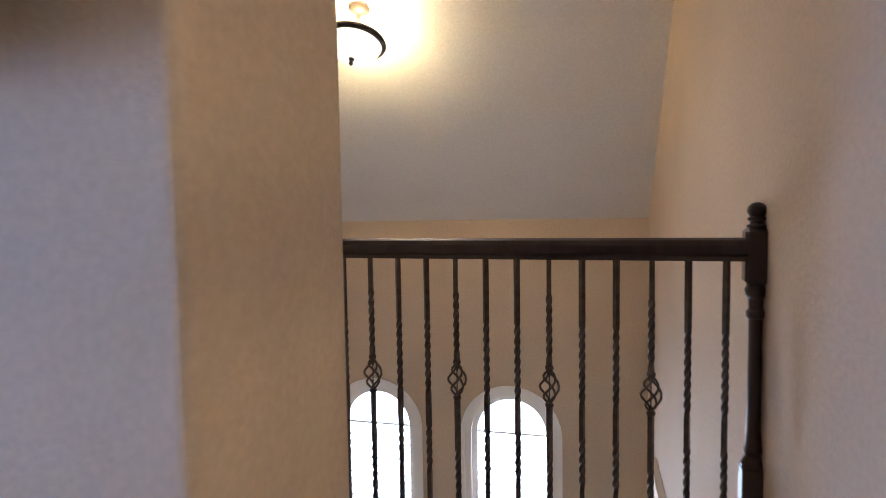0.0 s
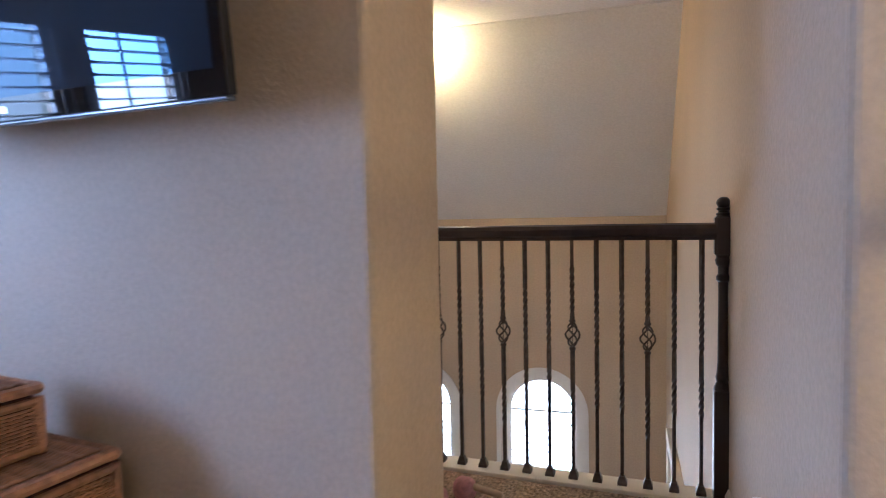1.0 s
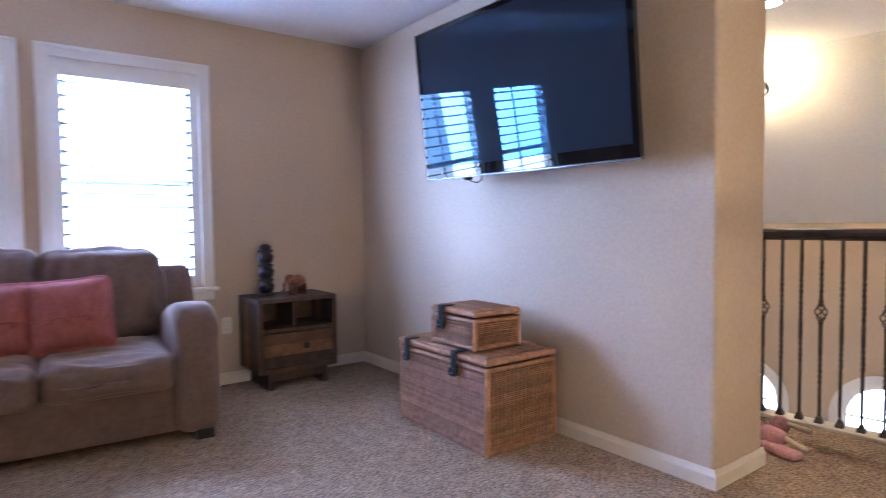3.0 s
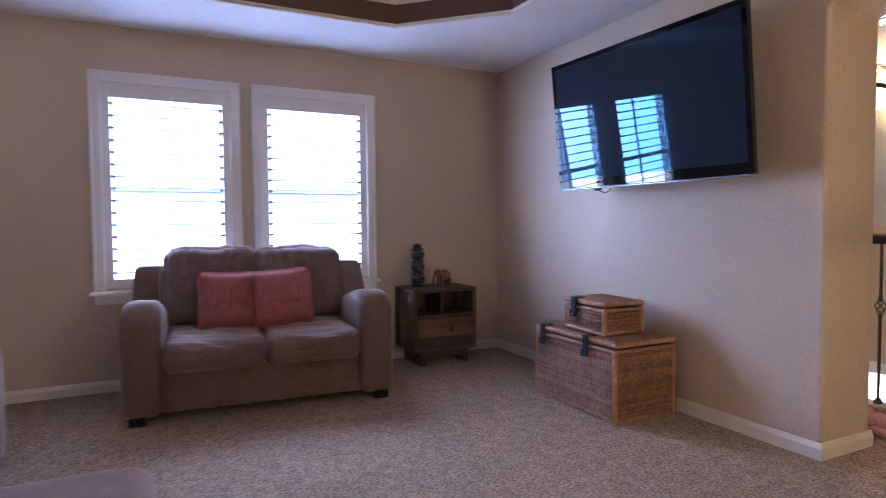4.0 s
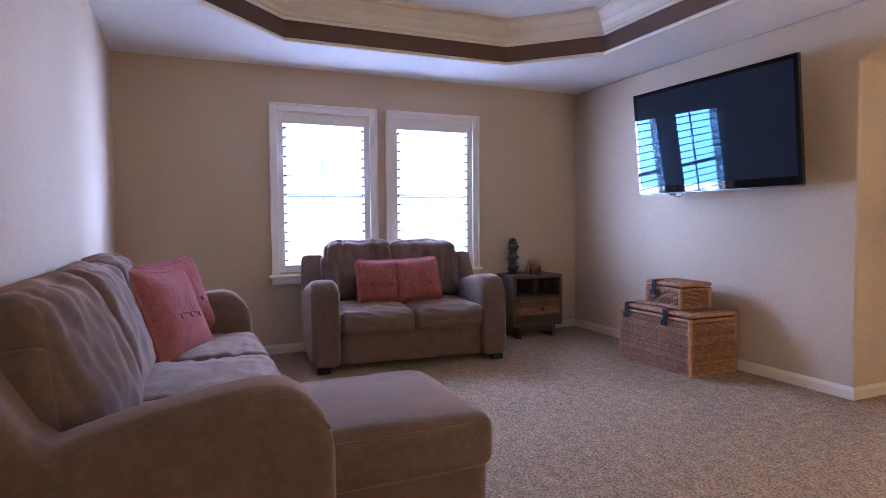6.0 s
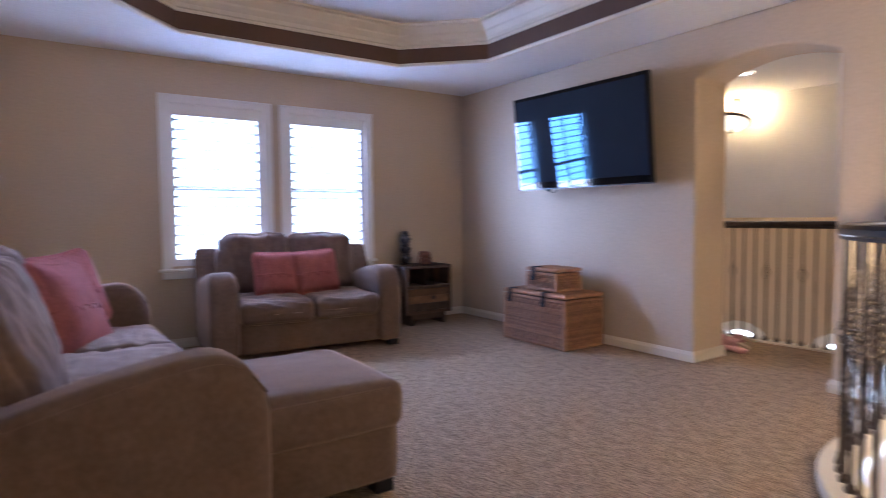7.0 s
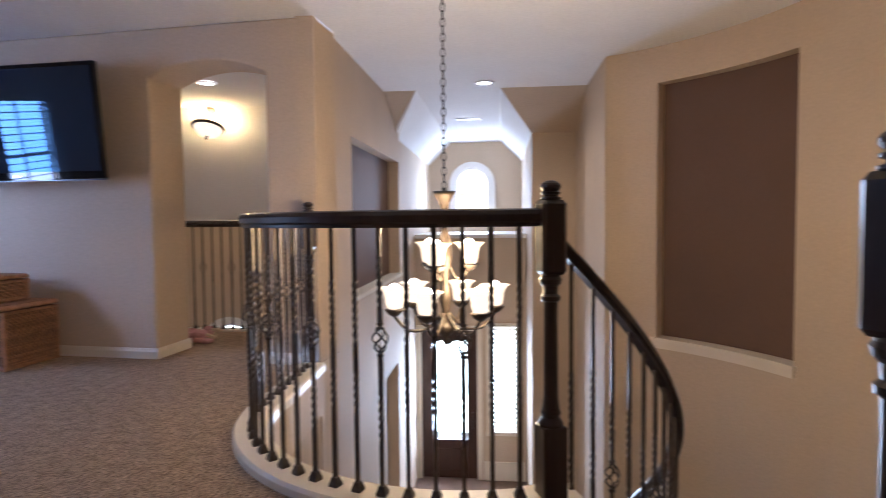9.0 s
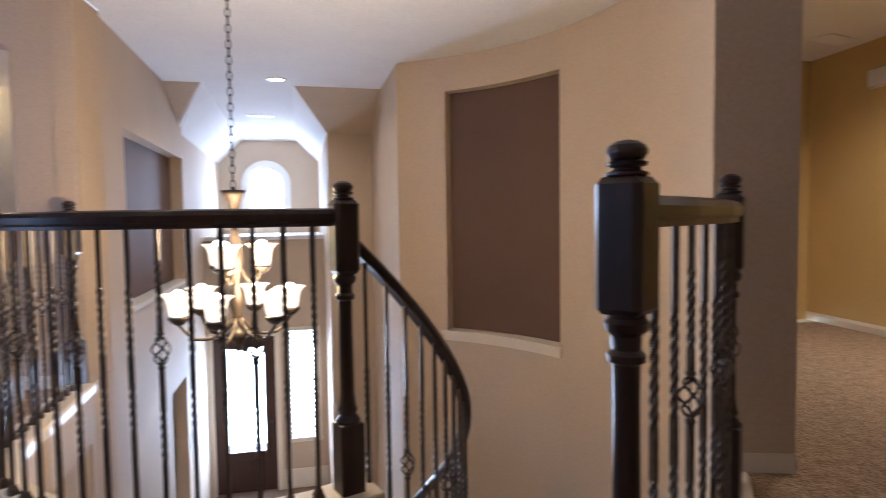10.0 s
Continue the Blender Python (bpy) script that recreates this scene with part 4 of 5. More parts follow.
    first = None
    for sx in (-1, 1):
        for y in (0.06, depth - 0.08):
            mm = pose(sx * (width / 2 - 0.08), y, 0)
            if first is None:
                first = part("foot", box(-0.045, 0.045, -0.04, 0.04, 0, 0.05, 0.006), BLACK, t, "black block foot", m=mm)
            else:
                again(first, mm)
    return t


def throw_pillow(m, label, size=0.42):
    """A square knitted pillow with a buttoned flap."""
    t = thing("throw_pillow", label, "pillow", m, group="coral throw pillows")
    bm = soft_box(size, size, 0.15, 0.05, puff=(0, 0, 0.03), ripple=0.006, seed=m.translation.y * 9, n=20, pinch=0.72)
    cover = part("cover", bm, CORAL, t, "ribbed coral knitted cover", smooth=True)

    def top(x, y):
        qx, qy = 2 * x / size, 2 * y / size
        return (0.075 + 0.03 * (1 - qx * qx) * (1 - qy * qy)) * (1 - 0.72 * max(abs(qx), abs(qy)) ** 3)

    edge_ = [(-size * 0.47 + size * 0.94 * k / 20, -0.03 + 0.004 * math.sin(k * 1.9)) for k in range(21)]
    part("flap_edge", tube([(x, y, top(x, y) + 0.003) for x, y in edge_], 0.0075, 6), CORAL, t, "buttoned flap edge", smooth=True)
    first = None
    for k in range(13):
        x = size * (-0.42 + 0.07 * k)
        rib = [(x + 0.003 * math.sin(q + k), size * (-0.44 + 0.88 * q / 12)) for q in range(13)]
        part("rib", tube([(a, c, top(a, c) - 0.0005) for a, c in rib], 0.0045, 5), CORAL, cover, smooth=True)
    for x in (-0.09, 0.0, 0.09):
        mm = pose(x, -0.048, top(x, -0.048) + 0.007)
        if first is None:
            first = part("button", lathe([(0.004, -0.004), (0.013, -0.003), (0.014, 0.002), (0.009, 0.005), (0.003, 0.005)], 12), BUTTON, t, "coral button", m=mm, smooth=True)
        else:
            again(first, mm)
    return t


LOVE = pose(-2.60, -1.205, 0, 0, 0, 85.5)
seat_unit("loveseat", "taupe microfibre loveseat with two seats under the windows", LOVE, 1.56, 2, depth=0.88)
throw_pillow(LOVE @ pose(-0.195, 0.43, 0.632, 70, 3, 6), "coral knitted pillow with buttons leaning on the loveseat", 0.37)
throw_pillow(LOVE @ pose(0.135, 0.40, 0.635, 70, -4, -4), "coral knitted pillow with buttons beside its twin", 0.375)

SOFA_W = 2.50
SOFA = pose(-1.17, -2.435, 0, 0, 0, 180)
sofa = seat_unit("sofa", "long taupe microfibre sofa with chaise and slouching back cushions", SOFA, SOFA_W, 3, depth=0.863, arm_z=0.685, long_seat=0)
throw_pillow(pose(-1.80, -2.89, 0.645, 66, 4, 152), "coral knitted pillow leaning on the sofa back", 0.51)
throw_pillow(pose(-2.06, -2.87, 0.70, 72, -5, 140), "coral knitted pillow tucked behind another on the sofa", 0.44)
# chaise: one long cushion from the sofa back out over its own base
CHAISE = SOFA.inverted() @ pose(-0.525, 0, 0)
part("chaise_base", soft_box(0.68, 0.57, 0.24, 0.02, ripple=0.002, n=8), SUEDE, sofa, m=CHAISE @ pose(0, -2.135, 0.175), smooth=True)
long_cushion = part("chaise_cushion", soft_box(0.72, 1.22, 0.20, 0.055, puff=(0.005, 0.006, 0.016), ripple=0.005, seed=4, n=30), SUEDE, sofa, "long soft chaise cushion", m=CHAISE @ pose(0, -2.428, 0.358), smooth=True)
for zz in (-0.073, 0.074):
    seam = [(0.354 * math.copysign(abs(math.cos(a)) ** 0.2, math.cos(a)), 0.604 * math.copysign(abs(math.sin(a)) ** 0.14, math.sin(a)), zz) for a in [2 * math.pi * k / 72 for k in range(73)]]
    part("seam", tube(seam, 0.004, 5), SUEDE, long_cushion)
for sx in (-1, 1):
    part("foot", box(-0.04, 0.04, -0.04, 0.04, 0, 0.06, 0.006), BLACK, sofa, m=CHAISE @ pose(sx * 0.28, -1.905, 0))

# ---------- television ----------
TVM = pose(-1.573, 0.684, 1.742, 5.65, 0, 1.7)
tv = thing("television", "large flat black television tilted down on a wall bracket", "television", TVM)
W2, H2 = 0.700, 0.403
part("housing", box(-W2, W2, -0.012, 0.016, -H2, H2, 0.006), BLACK, tv, "thin black housing")
part("rear_cover", box(-W2 * 0.8, W2 * 0.8, 0.016, 0.07, -H2 * 0.75, H2 * 0.7, 0.012), BLACK, tv)
bez = bmesh.new()
for x0, x1, z0, z1 in ((-W2, -W2 + 0.028, -H2, H2), (W2 - 0.028, W2, -H2, H2), (-W2 + 0.028, W2 - 0.028, H2 - 0.028, H2), (-W2 + 0.028, W2 - 0.028, -H2, -H2 + 0.055)):
    box(x0, x1, -0.0185, -0.0125, z0, z1, bm=bez)
part("bezel", bez, BEZEL, tv, "gloss black bezel")
part("screen", box(-W2 + 0.028, W2 - 0.028, -0.0165, -0.0125, -H2 + 0.055, H2 - 0.028), SCREEN, tv, "dark reflecting screen")
part("lower_trim", box(-W2, W2, -0.020, 0.01, -H2 - 0.012, -H2 - 0.001, 0.004), CLEAR, tv, "clear silver lower trim")
part("maker_mark", box(-0.035, 0.02, -0.0200, -0.0188, -H2 + 0.018, -H2 + 0.034), SILVER, tv, "small pale mark")
part("sensor", lathe([(0.001, -0.012), (0.02, -0.010), (0.028, 0.0), (0.028, 0.004)], 14), BLACK, tv, m=pose(-0.36, 0.0, -H2 - 0.016))
part("bracket_plate", box(-0.22, 0.22, 0.07, 0.085, -0.2, 0.2, 0.003), BLACK, tv)
part("bracket_arm", box(-0.18, 0.18, 0.086, 0.235, -0.05, 0.05, 0.004), BLACK, tv)
part("wall_plate", box(-0.30, 0.30, 0.236, 0.282, -0.14, 0.14, 0.004), BLACK, tv)
part("cable", tube([(-0.40, 0.04, -H2 + 0.03), (-0.405, 0.05, -H2 - 0.03), (-0.36, 0.06, -H2 - 0.045), (-0.32, 0.06, -H2 - 0.03), (-0.30, 0.05, -H2 + 0.03)], 0.004, 6), BLACK, tv, "drooping black cable", smooth=True)

# ---------- wicker hampers ----------


def woven_side(width, height, rows, cols, bm):
    """Strands weaving over and under upright stakes, in the local x-z plane, bulging towards -y."""
    n = cols * 8
    for r in range(rows):
        z0 = height * r / rows
        hz = height / rows
        ring = []
        for k in range(n + 1):
            x = -width / 2 + width * k / n
            off = -0.001 - 0.006 * abs(math.cos(math.pi * k / 8)) + (-0.0016 if r % 2 else 0.0016) * math.cos(math.pi * k / 4)
            ring.append([bm.verts.new((x, off + dy, z0 + dz)) for dy, dz in ((0.004, hz * 0.10), (-0.002, hz * 0.2), (-0.004, hz * 0.48), (-0.002, hz * 0.76), (0.004, hz * 0.86))])
        for a, b in zip(ring, ring[1:]):
            for q in range(4):
                bm.faces.new((a[q], b[q], b[q + 1], a[q + 1]))
    return bm


def wrapped_rim(ring, r, flat=1.0):
    """A rod bent round four corners and bound with cane, so that each turn stands out."""
    bm = bmesh.new()
    pts = []
    for a, b in zip(ring, ring[1:] + ring[:1]):
        a, b = Vector(a), Vector(b)
        n = max(2, int((b - a).length / 0.0065))
        pts += [(a.lerp(b, k / n), (b - a).normalized()) for k in range(n)]
    rings = []
    for i, (p, d) in enumerate(pts):
        d = (d + pts[i - 1][1]).normalized()
        side = Vector((d.y, -d.x, 0))
        q = r * (1.07 if i % 2 else 0.93)
        rings.append([bm.verts.new(p + side * q * math.cos(2 * math.pi * k / 8) + Vector((0, 0, q * flat * math.sin(2 * math.pi * k / 8)))) for k in range(8)])
    for a, b in zip(rings, rings[1:] + rings[:1]):
        for k in range(8):
            bm.faces.new((a[k], a[(k + 1) % 8], b[(k + 1) % 8], b[k]))
    return bm


def hamper(label, m, w, d, h, lid_h, straps):
    """A wicker chest, local origin under its middle, front towards -y."""
    t = thing("wicker_hamper", label, "hamper", m, group="stacked wicker hampers")
    body_h = h - lid_h - 0.008
    # dark fill whose colour stands in for shade between the strands
    part("core", box(-w / 2 + 0.012, w / 2 - 0.012, -d / 2 + 0.012, d / 2 - 0.012, 0.005, body_h, 0.004), WICKER_GAP_SHADE, t)
    rows = int((body_h - 0.05) / 0.0095)
    for nm, ww, mm in (("front_weave", w, pose(0, -d / 2 + 0.008, 0.025)), ("back_weave", w, pose(0, d / 2 - 0.008, 0.025, 0, 0, 180)), ("side_weave", d, pose(w / 2 - 0.008, 0, 0.025, 0, 0, 90)), ("side_weave", d, pose(-w / 2 + 0.008, 0, 0.025, 0, 0, -90))):
        part(nm, woven_side(ww - 0.03, body_h - 0.05, rows, max(4, int(ww / 0.027)), bmesh.new()), WICKER, t, m=mm)
    for sx in (-1, 1):
        for sy in (-1, 1):
            part("corner_post", lathe([(0.014, 0), (0.016, 0.01), (0.016, body_h - 0.01), (0.014, body_h)], 10), WICKER, t, m=pose(sx * (w / 2 - 0.012), sy * (d / 2 - 0.012), 0), smooth=True)
    ring = [(-w / 2 + 0.01, -d / 2 + 0.01, 0), (w / 2 - 0.01, -d / 2 + 0.01, 0), (w / 2 - 0.01, d / 2 - 0.01, 0), (-w / 2 + 0.01, d / 2 - 0.01, 0)]
    part("foot_rim", wrapped_rim([(x, y, 0.013) for x, y, _ in ring], 0.013), WICKER, t)
    part("top_rim", wrapped_rim([(x, y, body_h - 0.012) for x, y, _ in ring], 0.012), WICKER, t)
    lid = part("lid", box(-w / 2 + 0.006, w / 2 - 0.006, -d / 2 + 0.006, d / 2 - 0.006, h - lid_h, h - 0.008, 0.006), WICKER, t, "woven lid")
    part("lid_rim", wrapped_rim([(x, y, h - lid_h / 2) for x, y, _ in ring], 0.016, lid_h / 0.034), WICKER, lid, "cane-bound rim")
    first = None
    for k in range(int((w - 0.06) / 0.016)):
        mm = pose(-w / 2 + 0.035 + 0.016 * k, 0, h - 0.006)
        if first is None:
            first = part("lid_strand", tube([(0, -d / 2 + 0.03 + (d - 0.06) * q / 16, 0.003 * (1 if q % 2 else -1)) for q in range(17)], 0.0075, 6), WICKER, lid, m=mm, smooth=True)
        else:
            again(first, mm)
    for x in straps:
        st = part("strap", box(x - 0.022, x + 0.022, -d / 2 - 0.022, -d / 2 - 0.014, h - lid_h - 0.07, h + 0.002, 0.003), LEATHER, t, "black leather strap")
        part("strap_top", box(x - 0.022, x + 0.022, -d / 2 - 0.0215, -d / 2 + 0.055, h + 0.002, h + 0.008, 0.002), LEATHER, st)
        part("buckle", box(x - 0.028, x + 0.028, -d / 2 - 0.030, -d / 2 - 0.0225, h - lid_h - 0.078, h - lid_h - 0.038, 0.003), LEATHER, st)
        part("rivet", lathe([(0.004, 0), (0.006, 0.002), (0.003, 0.005)], 8), SILVER, st, m=pose(x, -d / 2 - 0.031, h - lid_h - 0.062, 90, 0, 0))
    return t


hamper("large honey wicker hamper with two black leather straps on the carpet", pose(-1.863, 0.683, 0, 0, 0, -0.6), 0.755, 0.46, 0.455, 0.036, (-0.27, 0.15))
hamper("small honey wicker hamper with one leather strap on the larger one", pose(-1.812, 0.652, 0.462, 0, 0, -1.2), 0.37, 0.30, 0.195, 0.032, (-0.07,))

# ---------- side table and figurines ----------
tab = thing("side_table", "reclaimed brown wood side table with open shelf and one drawer", "side table", pose(-3.362, 0.262, 0, 0, 0, 90) @ Matrix.Diagonal((1, 1, 0.957, 1)))
tw, td, th = 0.55, 0.38, 0.63         # local x along the wall, front towards -y


def boards(name, parent, n, x0, x1, y0, y1, z0, z1, axis, mats):
    """Side-by-side boards filling a slab, split along one axis."""
    lo, hi = {"x": (x0, x1), "y": (y0, y1), "z": (z0, z1)}[axis]
    for k in range(n):
        a, b = lo + (hi - lo) * k / n + 0.0006, lo + (hi - lo) * (k + 1) / n - 0.0006
        c = {"x": (a, b, y0, y1, z0, z1), "y": (x0, x1, a, b, z0, z1), "z": (x0, x1, y0, y1, a, b)}[axis]
        part(name, box(*c, 0.002, 1), mats[k % len(mats)], parent)


boards("top_board", tab, 4, -tw / 2, tw / 2, -td / 2, td / 2, th - 0.03, th, "y", (PLANK,))
for s in (-1, 1):
    x0, x1 = sorted((s * tw / 2, s * (tw / 2 - 0.03)))
    boards("side_board", tab, 4, x0, x1, -td / 2, td / 2, 0.12, th - 0.031, "y", (PLANK, PLANK, PLANK_LIGHT, PLANK))
boards("back_board", tab, 4, -tw / 2 + 0.031, tw / 2 - 0.031, td / 2 - 0.02, td / 2 - 0.002, 0.12, th - 0.031, "x", (PLANK,))
part("shelf", box(-tw / 2 + 0.031, tw / 2 - 0.031, -td / 2 + 0.004, td / 2 - 0.021, 0.395, 0.42, 0.002), PLANK, tab)
part("bottom_board", box(-tw / 2 + 0.031, tw / 2 - 0.031, -td / 2, td / 2 - 0.021, 0.12, 0.15, 0.002), PLANK, tab)
part("divider", box(-0.02, 0.0, -td / 2 + 0.05, td / 2 - 0.021, 0.4205, 0.598, 0.001), PLANK, tab)
drawer = part("drawer", box(-tw / 2 + 0.036, tw / 2 - 0.036, -td / 2 + 0.012, td / 2 - 0.03, 0.155, 0.388, 0.002), PLANK, tab, "plank-faced drawer")
for k, (z0, z1, mt) in enumerate(((0.156, 0.232, PLANK), (0.234, 0.310, PLANK_LIGHT), (0.312, 0.386, PLANK_LIGHT))):
    part("drawer_board", box(-tw / 2 + 0.036, tw / 2 - 0.036 , -td / 2 + 0.001, -td / 2 + 0.0115, z0, z1, 0.002), mt, drawer)
part("finger_hole", lathe([(0.022, 0), (0.024, 0.002), (0.02, 0.003)], 16), BLACK, drawer, "round dark finger hole", m=pose(0.05, -td / 2 + 0.0005, 0.285, 90, 0, 0))
for s in (-1, 1):
    part("runner", box(s * 0.19 - 0.02, s * 0.19 + 0.02, -td / 2 + 0.02, td / 2 - 0.02, 0.0, 0.119, 0.003), PLANK, tab)
part("front_rail", box(-0.168, 0.168, -td / 2 + 0.03, -td / 2 + 0.05, 0.055, 0.118, 0.002), PLANK, tab)

bm = bmesh.new()
lathe([(0.045, 0), (0.05, 0.008), (0.045, 0.016)], 16, bm)
for k in range(3):
    z = 0.016 + 0.10 * k
    lathe([(0.030, z), (0.043, z + 0.02), (0.046, z + 0.045), (0.036, z + 0.07), (0.028, z + 0.082), (0.034, z + 0.092), (0.03, z + 0.10)], 14, bm)
    for s in (-1, 1):
        r = bmesh.ops.create_uvsphere(bm, u_segments=8, v_segments=6, radius=0.016)
        bmesh.ops.translate(bm, verts=r["verts"], vec=(0.034, s * 0.022, z + 0.05))
        r = bmesh.ops.create_uvsphere(bm, u_segments=8, v_segments=6, radius=0.010)
        bmesh.ops.translate(bm, verts=r["verts"], vec=(0.0, s * 0.036, z + 0.085))
lathe([(0.03, 0.315), (0.032, 0.33), (0.022, 0.345), (0.004, 0.35)], 12, bm)
tagged(part("totem_statue", bm, FIGURE, smooth=True, m=pose(-3.432, 0.137, th * 0.957) @ Matrix.Diagonal((1.18, 1.18, 1, 1))), "dark carved totem of three stacked figures on the side table", "statue")
bm = bmesh.new()
for (x, y, z), (a, b, c) in (((0, 0, 0.075), (0.034, 0.05, 0.036)), ((0.0, -0.052, 0.088), (0.024, 0.026, 0.027)), ((0.014, -0.045, 0.09), (0.018, 0.008, 0.022)), ((-0.014, -0.045, 0.09), (0.018, 0.008, 0.022))):
    r = bmesh.ops.create_uvsphere(bm, u_segments=12, v_segments=8, radius=1)
    for v in r["verts"]:
        v.co = Vector((x + v.co.x * a, y + v.co.y * b, z + v.co.z * c))
for x in (-0.018, 0.018):
    for y in (-0.03, 0.03):
        lathe([(0.013, 0), (0.013, 0.05), (0.012, 0.06)], 8, bm, (x, y, 0))
tube([(0, -0.07, 0.085), (0, -0.085, 0.06), (0, -0.085, 0.035), (0, -0.095, 0.02)], 0.008, 6, bm)
tagged(part("elephant_figurine", bm, PATCH, smooth=True, m=pose(-3.317, 0.317, th * 0.957, 0, 0, 12) @ Matrix.Scale(1.25, 4)), "small patchwork brown elephant figurine on the side table", "figurine")

# ---------- lamps ----------


def bowl_lamp(at, tilt):
    t = thing("ceiling_lamp", "lit frosted glass bowl lamp with a bronze rim", "ceiling lamp", pose(*at, *tilt))
    part("bowl", lathe([(0.002, -0.085), (0.05, -0.08), (0.10, -0.06), (0.135, -0.025), (0.15, 0.01)], 28), SHADE, t, "glowing frosted glass bowl", smooth=True)
    part("rim", lathe([(0.148, 0.0), (0.162, 0.004), (0.168, 0.016), (0.160, 0.03), (0.148, 0.032)], 28), BRONZE, t, "bronze rim", smooth=True)
    part("finial", lathe([(0.002, -0.125), (0.010, -0.118), (0.013, -0.108), (0.006, -0.10), (0.014, -0.092), (0.016, -0.084)], 12), BRONZE, t, smooth=True)
    part("stem", lathe([(0.012, 0.0), (0.012, 0.18), (0.03, 0.19), (0.06, 0.205), (0.065, 0.222)], 14), BRONZE, t, smooth=True)
    return t


bowl_lamp((-1.972, 3.74, 2.17), (-20, 0, 0)).scale = (1.2, 1.2, 1.2)
point_lamp("bowl_lamp_glow", (-1.972, 3.78, 2.27), 43, (1.0, 0.66, 0.26), 0.08)


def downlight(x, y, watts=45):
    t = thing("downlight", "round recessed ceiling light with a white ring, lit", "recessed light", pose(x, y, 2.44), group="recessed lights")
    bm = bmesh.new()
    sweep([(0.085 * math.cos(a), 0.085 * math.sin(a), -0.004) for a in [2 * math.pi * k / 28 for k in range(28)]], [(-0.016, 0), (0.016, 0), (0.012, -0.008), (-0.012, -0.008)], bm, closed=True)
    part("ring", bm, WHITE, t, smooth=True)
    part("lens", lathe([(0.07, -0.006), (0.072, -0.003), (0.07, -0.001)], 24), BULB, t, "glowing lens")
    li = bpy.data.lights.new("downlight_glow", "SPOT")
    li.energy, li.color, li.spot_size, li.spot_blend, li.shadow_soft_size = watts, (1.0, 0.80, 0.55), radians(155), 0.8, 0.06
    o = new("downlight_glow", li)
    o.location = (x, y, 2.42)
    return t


downlight(1.52, 3.24)
downlight(-1.25, 2.60)
# unseen extra fitting, added out of view to brighten the hall and ochre wall
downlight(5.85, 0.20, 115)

CH = (1.68, 0.10)
ch = thing("chandelier", "two-tier bronze chandelier with nine lit frosted glass shades on a chain", "chandelier", pose(*CH, 0))
z, first, k = 1.20, None, 0
while z < 2.40:
    mm = pose(0, 0, z, 0, 0, 90 * (k % 2))
    if first is None:
        bm = bmesh.new()
        tube([(0.011 * math.cos(a), 0, 0.024 * math.sin(a)) for a in [2 * math.pi * q / 14 for q in range(15)]], 0.003, 5, bm)
        first = part("chain_link", bm, BRONZE, ch, m=mm, smooth=True)
    else:
        again(first, mm)
    z += 0.038
    k += 1
part("canopy", lathe([(0.01, 2.39), (0.03, 2.40), (0.06, 2.425), (0.065, 2.439)], 20), BRONZE, ch, smooth=True)
part("crown_cup", lathe([(0.012, 1.06), (0.022, 1.065), (0.020, 1.08), (0.028, 1.11), (0.05, 1.15), (0.062, 1.17), (0.056, 1.172), (0.02, 1.12), (0.012, 1.19)], 20), BRONZE, ch, "flared bronze cup", smooth=True)
part("column", lathe([(0.004, 0.36), (0.016, 0.375), (0.02, 0.39), (0.012, 0.40), (0.035, 0.425), (0.055, 0.45), (0.042, 0.47), (0.025, 0.49), (0.02, 0.55), (0.034, 0.60), (0.03, 0.66), (0.016, 0.70), (0.022, 0.76), (0.04, 0.82), (0.034, 0.90), (0.016, 0.98), (0.012, 1.065)], 20), BRONZE, ch, "turned bronze column", smooth=True)
arm_mesh = {}
for tier, n, rad, zc, phase in (("low", 6, 0.268, 0.572, 21), ("high", 3, 0.130, 0.80, 19)):
    for k in range(n):
        mm = pose(0, 0, 0, 0, 0, phase + 360 / n * k)
        if tier not in arm_mesh:
            zb = zc - 0.10 if tier == "low" else zc - 0.06
            pts_ = [(0.02 + (rad - 0.02) * u, 0, zb - 0.03 + 0.09 * (u - 0.5) ** 2 * 4 * (1 if u < 0.5 else 0.35) + (0.05 * max(0, u - 0.75) * 4 if u > 0.75 else 0)) for u in [q / 14 for q in range(15)]]
            arm_ = part("arm", tube(pts_, 0.008, 7), BRONZE, ch, "curved bronze arm", m=mm, smooth=True)
            hold = part("shade_holder", lathe([(0.012, zc - 0.05), (0.034, zc - 0.035), (0.05, zc - 0.015), (0.05, zc - 0.01), (0.02, zc - 0.009)], 16, at=(rad, 0, 0)), BRONZE, arm_, smooth=True)
            shd = part("shade", lathe([(0.028, zc - 0.008), (0.040, zc), (0.046, zc + 0.025), (0.049, zc + 0.055), (0.057, zc + 0.08), (0.072, zc + 0.096), (0.082, zc + 0.101), (0.080, zc + 0.104), (0.068, zc + 0.098), (0.053, zc + 0.082), (0.044, zc + 0.055), (0.038, zc + 0.02), (0.02, zc + 0.008)], 20, at=(rad, 0, 0)), SHADE, arm_, "glowing bell-shaped frosted shade", smooth=True)
            blb = part("bulb", lathe([(0.010, zc + 0.03), (0.018, zc + 0.06), (0.026, zc + 0.085), (0.028, zc + 0.10), (0.020, zc + 0.118), (0.004, zc + 0.125)], 12, at=(rad, 0, 0)), BULB, arm_, "glowing lamp bulb", smooth=True)
            arm_mesh[tier] = (arm_, hold, shd, blb)
        else:
            a0, h0, s0, l0 = arm_mesh[tier]
            a1 = again(a0, mm)
            again(h0, Matrix(), a1)
            again(s0, Matrix(), a1)
            again(l0, Matrix(), a1)
point_lamp("chandelier_glow", (CH[0], CH[1], 0.98), 44, WARM, 0.12)
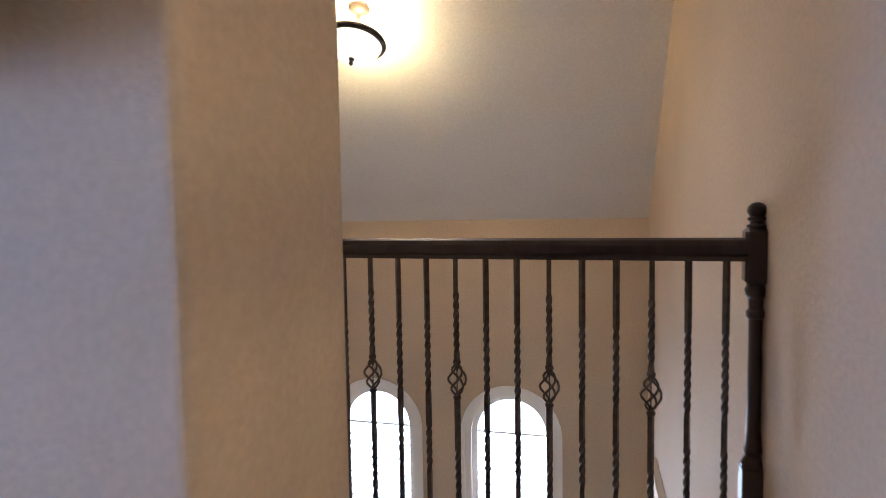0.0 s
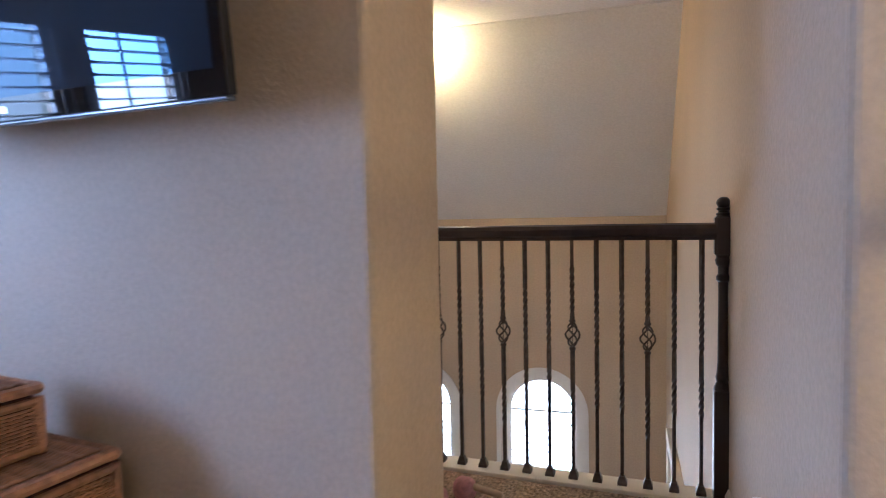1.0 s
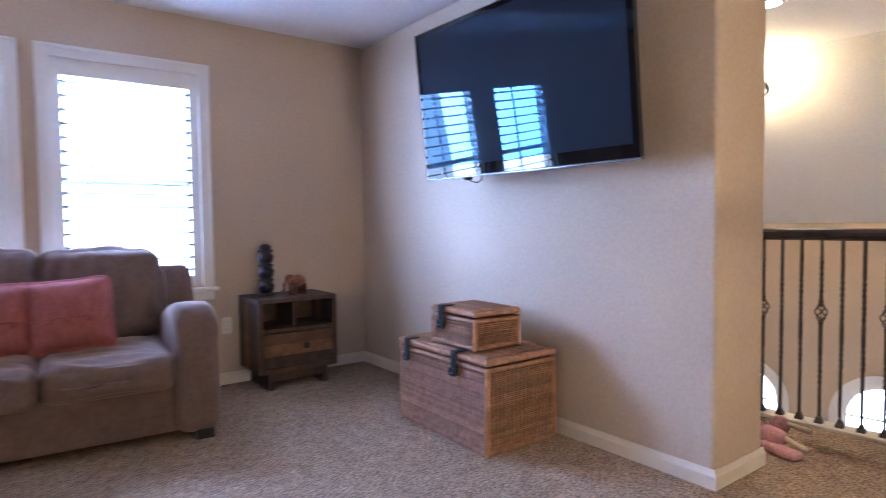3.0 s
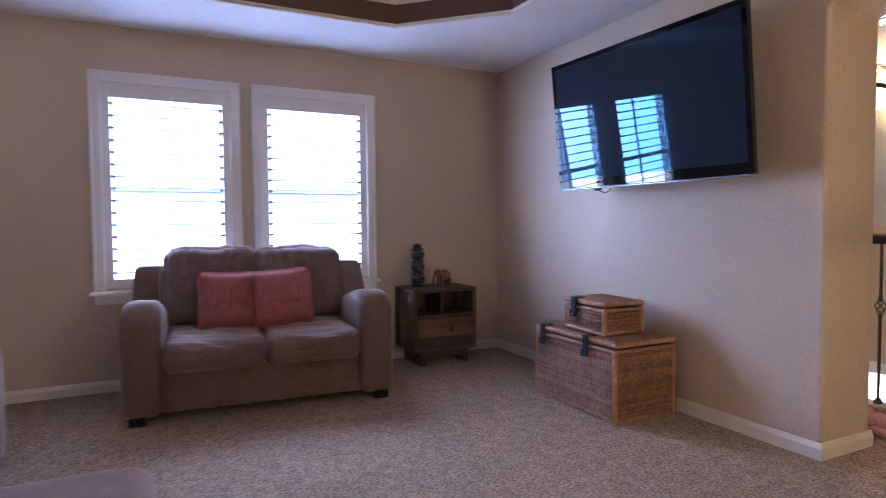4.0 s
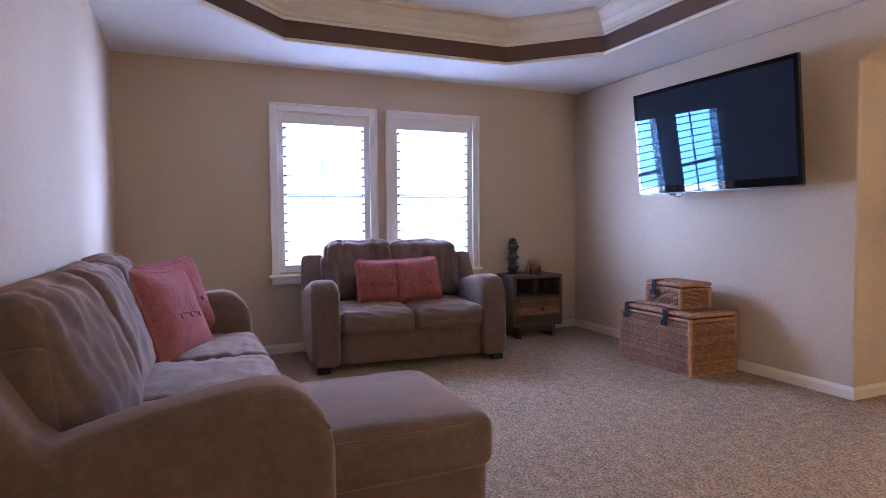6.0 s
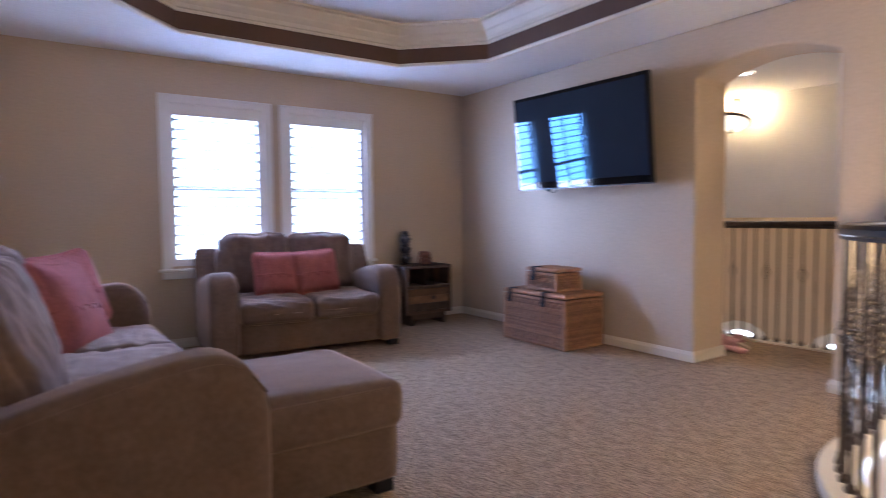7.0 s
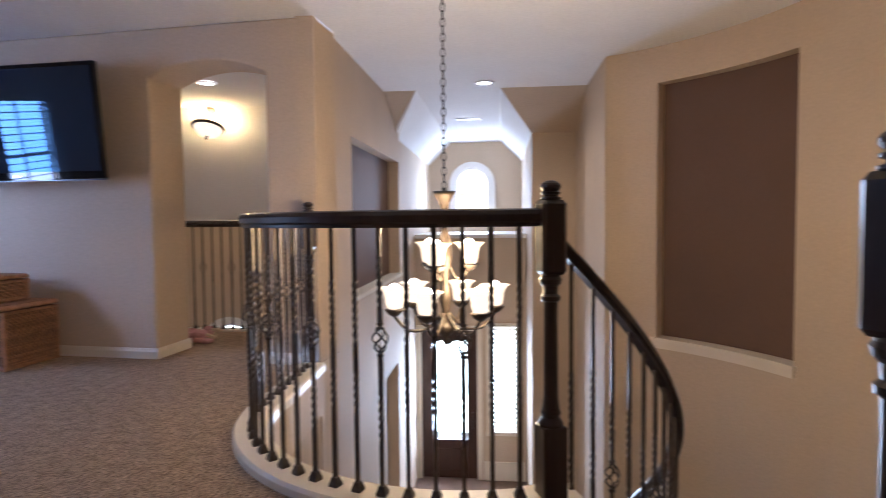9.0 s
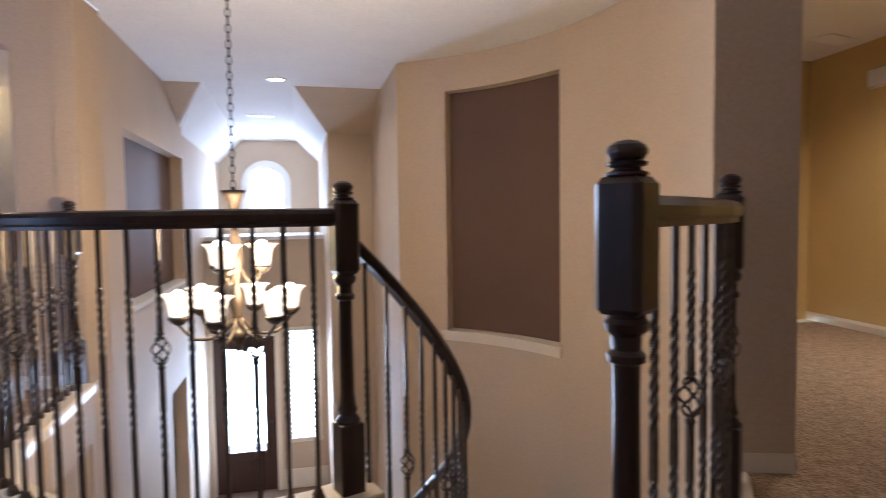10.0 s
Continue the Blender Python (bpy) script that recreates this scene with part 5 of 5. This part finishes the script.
point_lamp("chandelier_glow", (CH[0] + 0.12, CH[1] - 0.12, 0.72), 26, WARM, 0.12)

# ---------- small fittings ----------


def grille(name, label, m, w, d, n):
    t = thing(name, label, "vent", m)
    for x0, x1, y0, y1 in ((-w / 2, w / 2, -d / 2, -d / 2 + 0.02), (-w / 2, w / 2, d / 2 - 0.02, d / 2), (-w / 2, -w / 2 + 0.02, -d / 2 + 0.0205, d / 2 - 0.0205), (w / 2 - 0.02, w / 2, -d / 2 + 0.0205, d / 2 - 0.0205)):
        part("frame", box(x0, x1, y0, y1, -0.008, -0.001, 0.002, 1), WHITE, t)
    part("backing", box(-w / 2 + 0.021, w / 2 - 0.021, -d / 2 + 0.021, d / 2 - 0.021, -0.003, -0.0015), BLACK, t)
    first = None
    for k in range(n):
        mm = pose(-w / 2 + 0.02 + (w - 0.04) * (k + 0.5) / n, 0, -0.006, 0, 35, 0)
        if first is None:
            first = part("slat", box(-0.008, 0.008, -d / 2 + 0.021, d / 2 - 0.021, -0.001, 0.001), WHITE, t, m=mm)
        else:
            again(first, mm)
    return t


grille("ceiling_vent", "white slatted air vent in the tray ceiling", pose(-2.55, -1.34, 2.772, 0, 0, 90), 0.30, 0.15, 12)
grille("ceiling_vent", "white slatted air vent in the dormer ceiling", F @ pose(0.83, 4.4, 2.44), 0.34, 0.16, 12)
grille("ceiling_vent", "white slatted air vent in the hall ceiling", pose(6.2, 1.45, 2.44, 0, 0, 20), 0.40, 0.20, 12)


def outlet(m, label, light=False):
    t = thing("wall_outlet", label, "outlet", m)
    part("cover_plate", box(-0.035, 0.035, -0.007, -0.001, -0.057, 0.057, 0.003), PLASTIC, t)
    for z in (-0.024, 0.024):
        so = part("socket", box(-0.016, 0.016, -0.009, -0.0072, z - 0.014, z + 0.014, 0.001, 1), PLASTIC, t)
        for x in (-0.006, 0.006):
            part("slot", box(x - 0.001, x + 0.001, -0.0095, -0.0091, z - 0.005, z + 0.005), BLACK, so)
    if light:
        part("plug_light", box(-0.02, 0.02, -0.04, -0.0096, 0.0, 0.07, 0.008), WHITE, t, "small white plug-in night light")
    return t


outlet(pose(XW, -0.10, 0.40, 0, 0, 90), "ivory double wall outlet beside the side table")
outlet(G @ pose(0, 0.53, 0.25, 0, 0, -90), "ivory wall outlet with a small night light in the gallery", True)
chime = thing("door_chime", "ivory chime box high on the ochre hall wall", "chime box", pose(6.55, 1.32, 2.12, 0, 0, -90))
part("cover", box(-0.11, 0.11, -0.05, -0.001, -0.07, 0.07, 0.008), PLASTIC, chime)
part("base_plate", box(-0.12, 0.12, -0.010, -0.001, -0.08, -0.0705, 0.002), PLASTIC, chime)

# plush toy lying in the gallery behind the wall end
toy = thing("plush_toy", "pink plush toy with pale wooden legs lying on the carpet", "toy", pose(-0.80, 1.66, 0))
part("body", soft_box(0.12, 0.17, 0.075, 0.035, puff=(0.015, 0.015, 0.01), ripple=0.012, seed=2, n=12), PINK, toy, m=pose(-0.10, 0.03, 0.044, 0, 0, 20), smooth=True)
part("paw", soft_box(0.09, 0.08, 0.085, 0.036, ripple=0.008, seed=5, n=8), PINK, toy, m=pose(-0.005, 0.142, 0.052, 0, 0, -8), smooth=True)
part("paw", soft_box(0.13, 0.085, 0.08, 0.036, ripple=0.010, seed=8, n=8), PINK, toy, m=pose(0.055, -0.065, 0.062, 0, 6, -16), smooth=True)
part("sole", soft_box(0.19, 0.075, 0.04, 0.018, ripple=0.007, seed=11, n=8), PINK, toy, "flattened pink sole", m=pose(0.115, -0.125, 0.024, 0, 0, -20), smooth=True)
for at, tilt, rz in (((0.01, 0.143, 0.068), 93, -9), ((0.085, -0.058, 0.068), 99, -19)):
    part("leg", lathe([(0.011, 0.0), (0.013, 0.004), (0.013, 0.141), (0.011, 0.145)], 12), DOWEL, toy, "pale turned wooden leg", m=pose(*at, 0, tilt, rz), smooth=True)
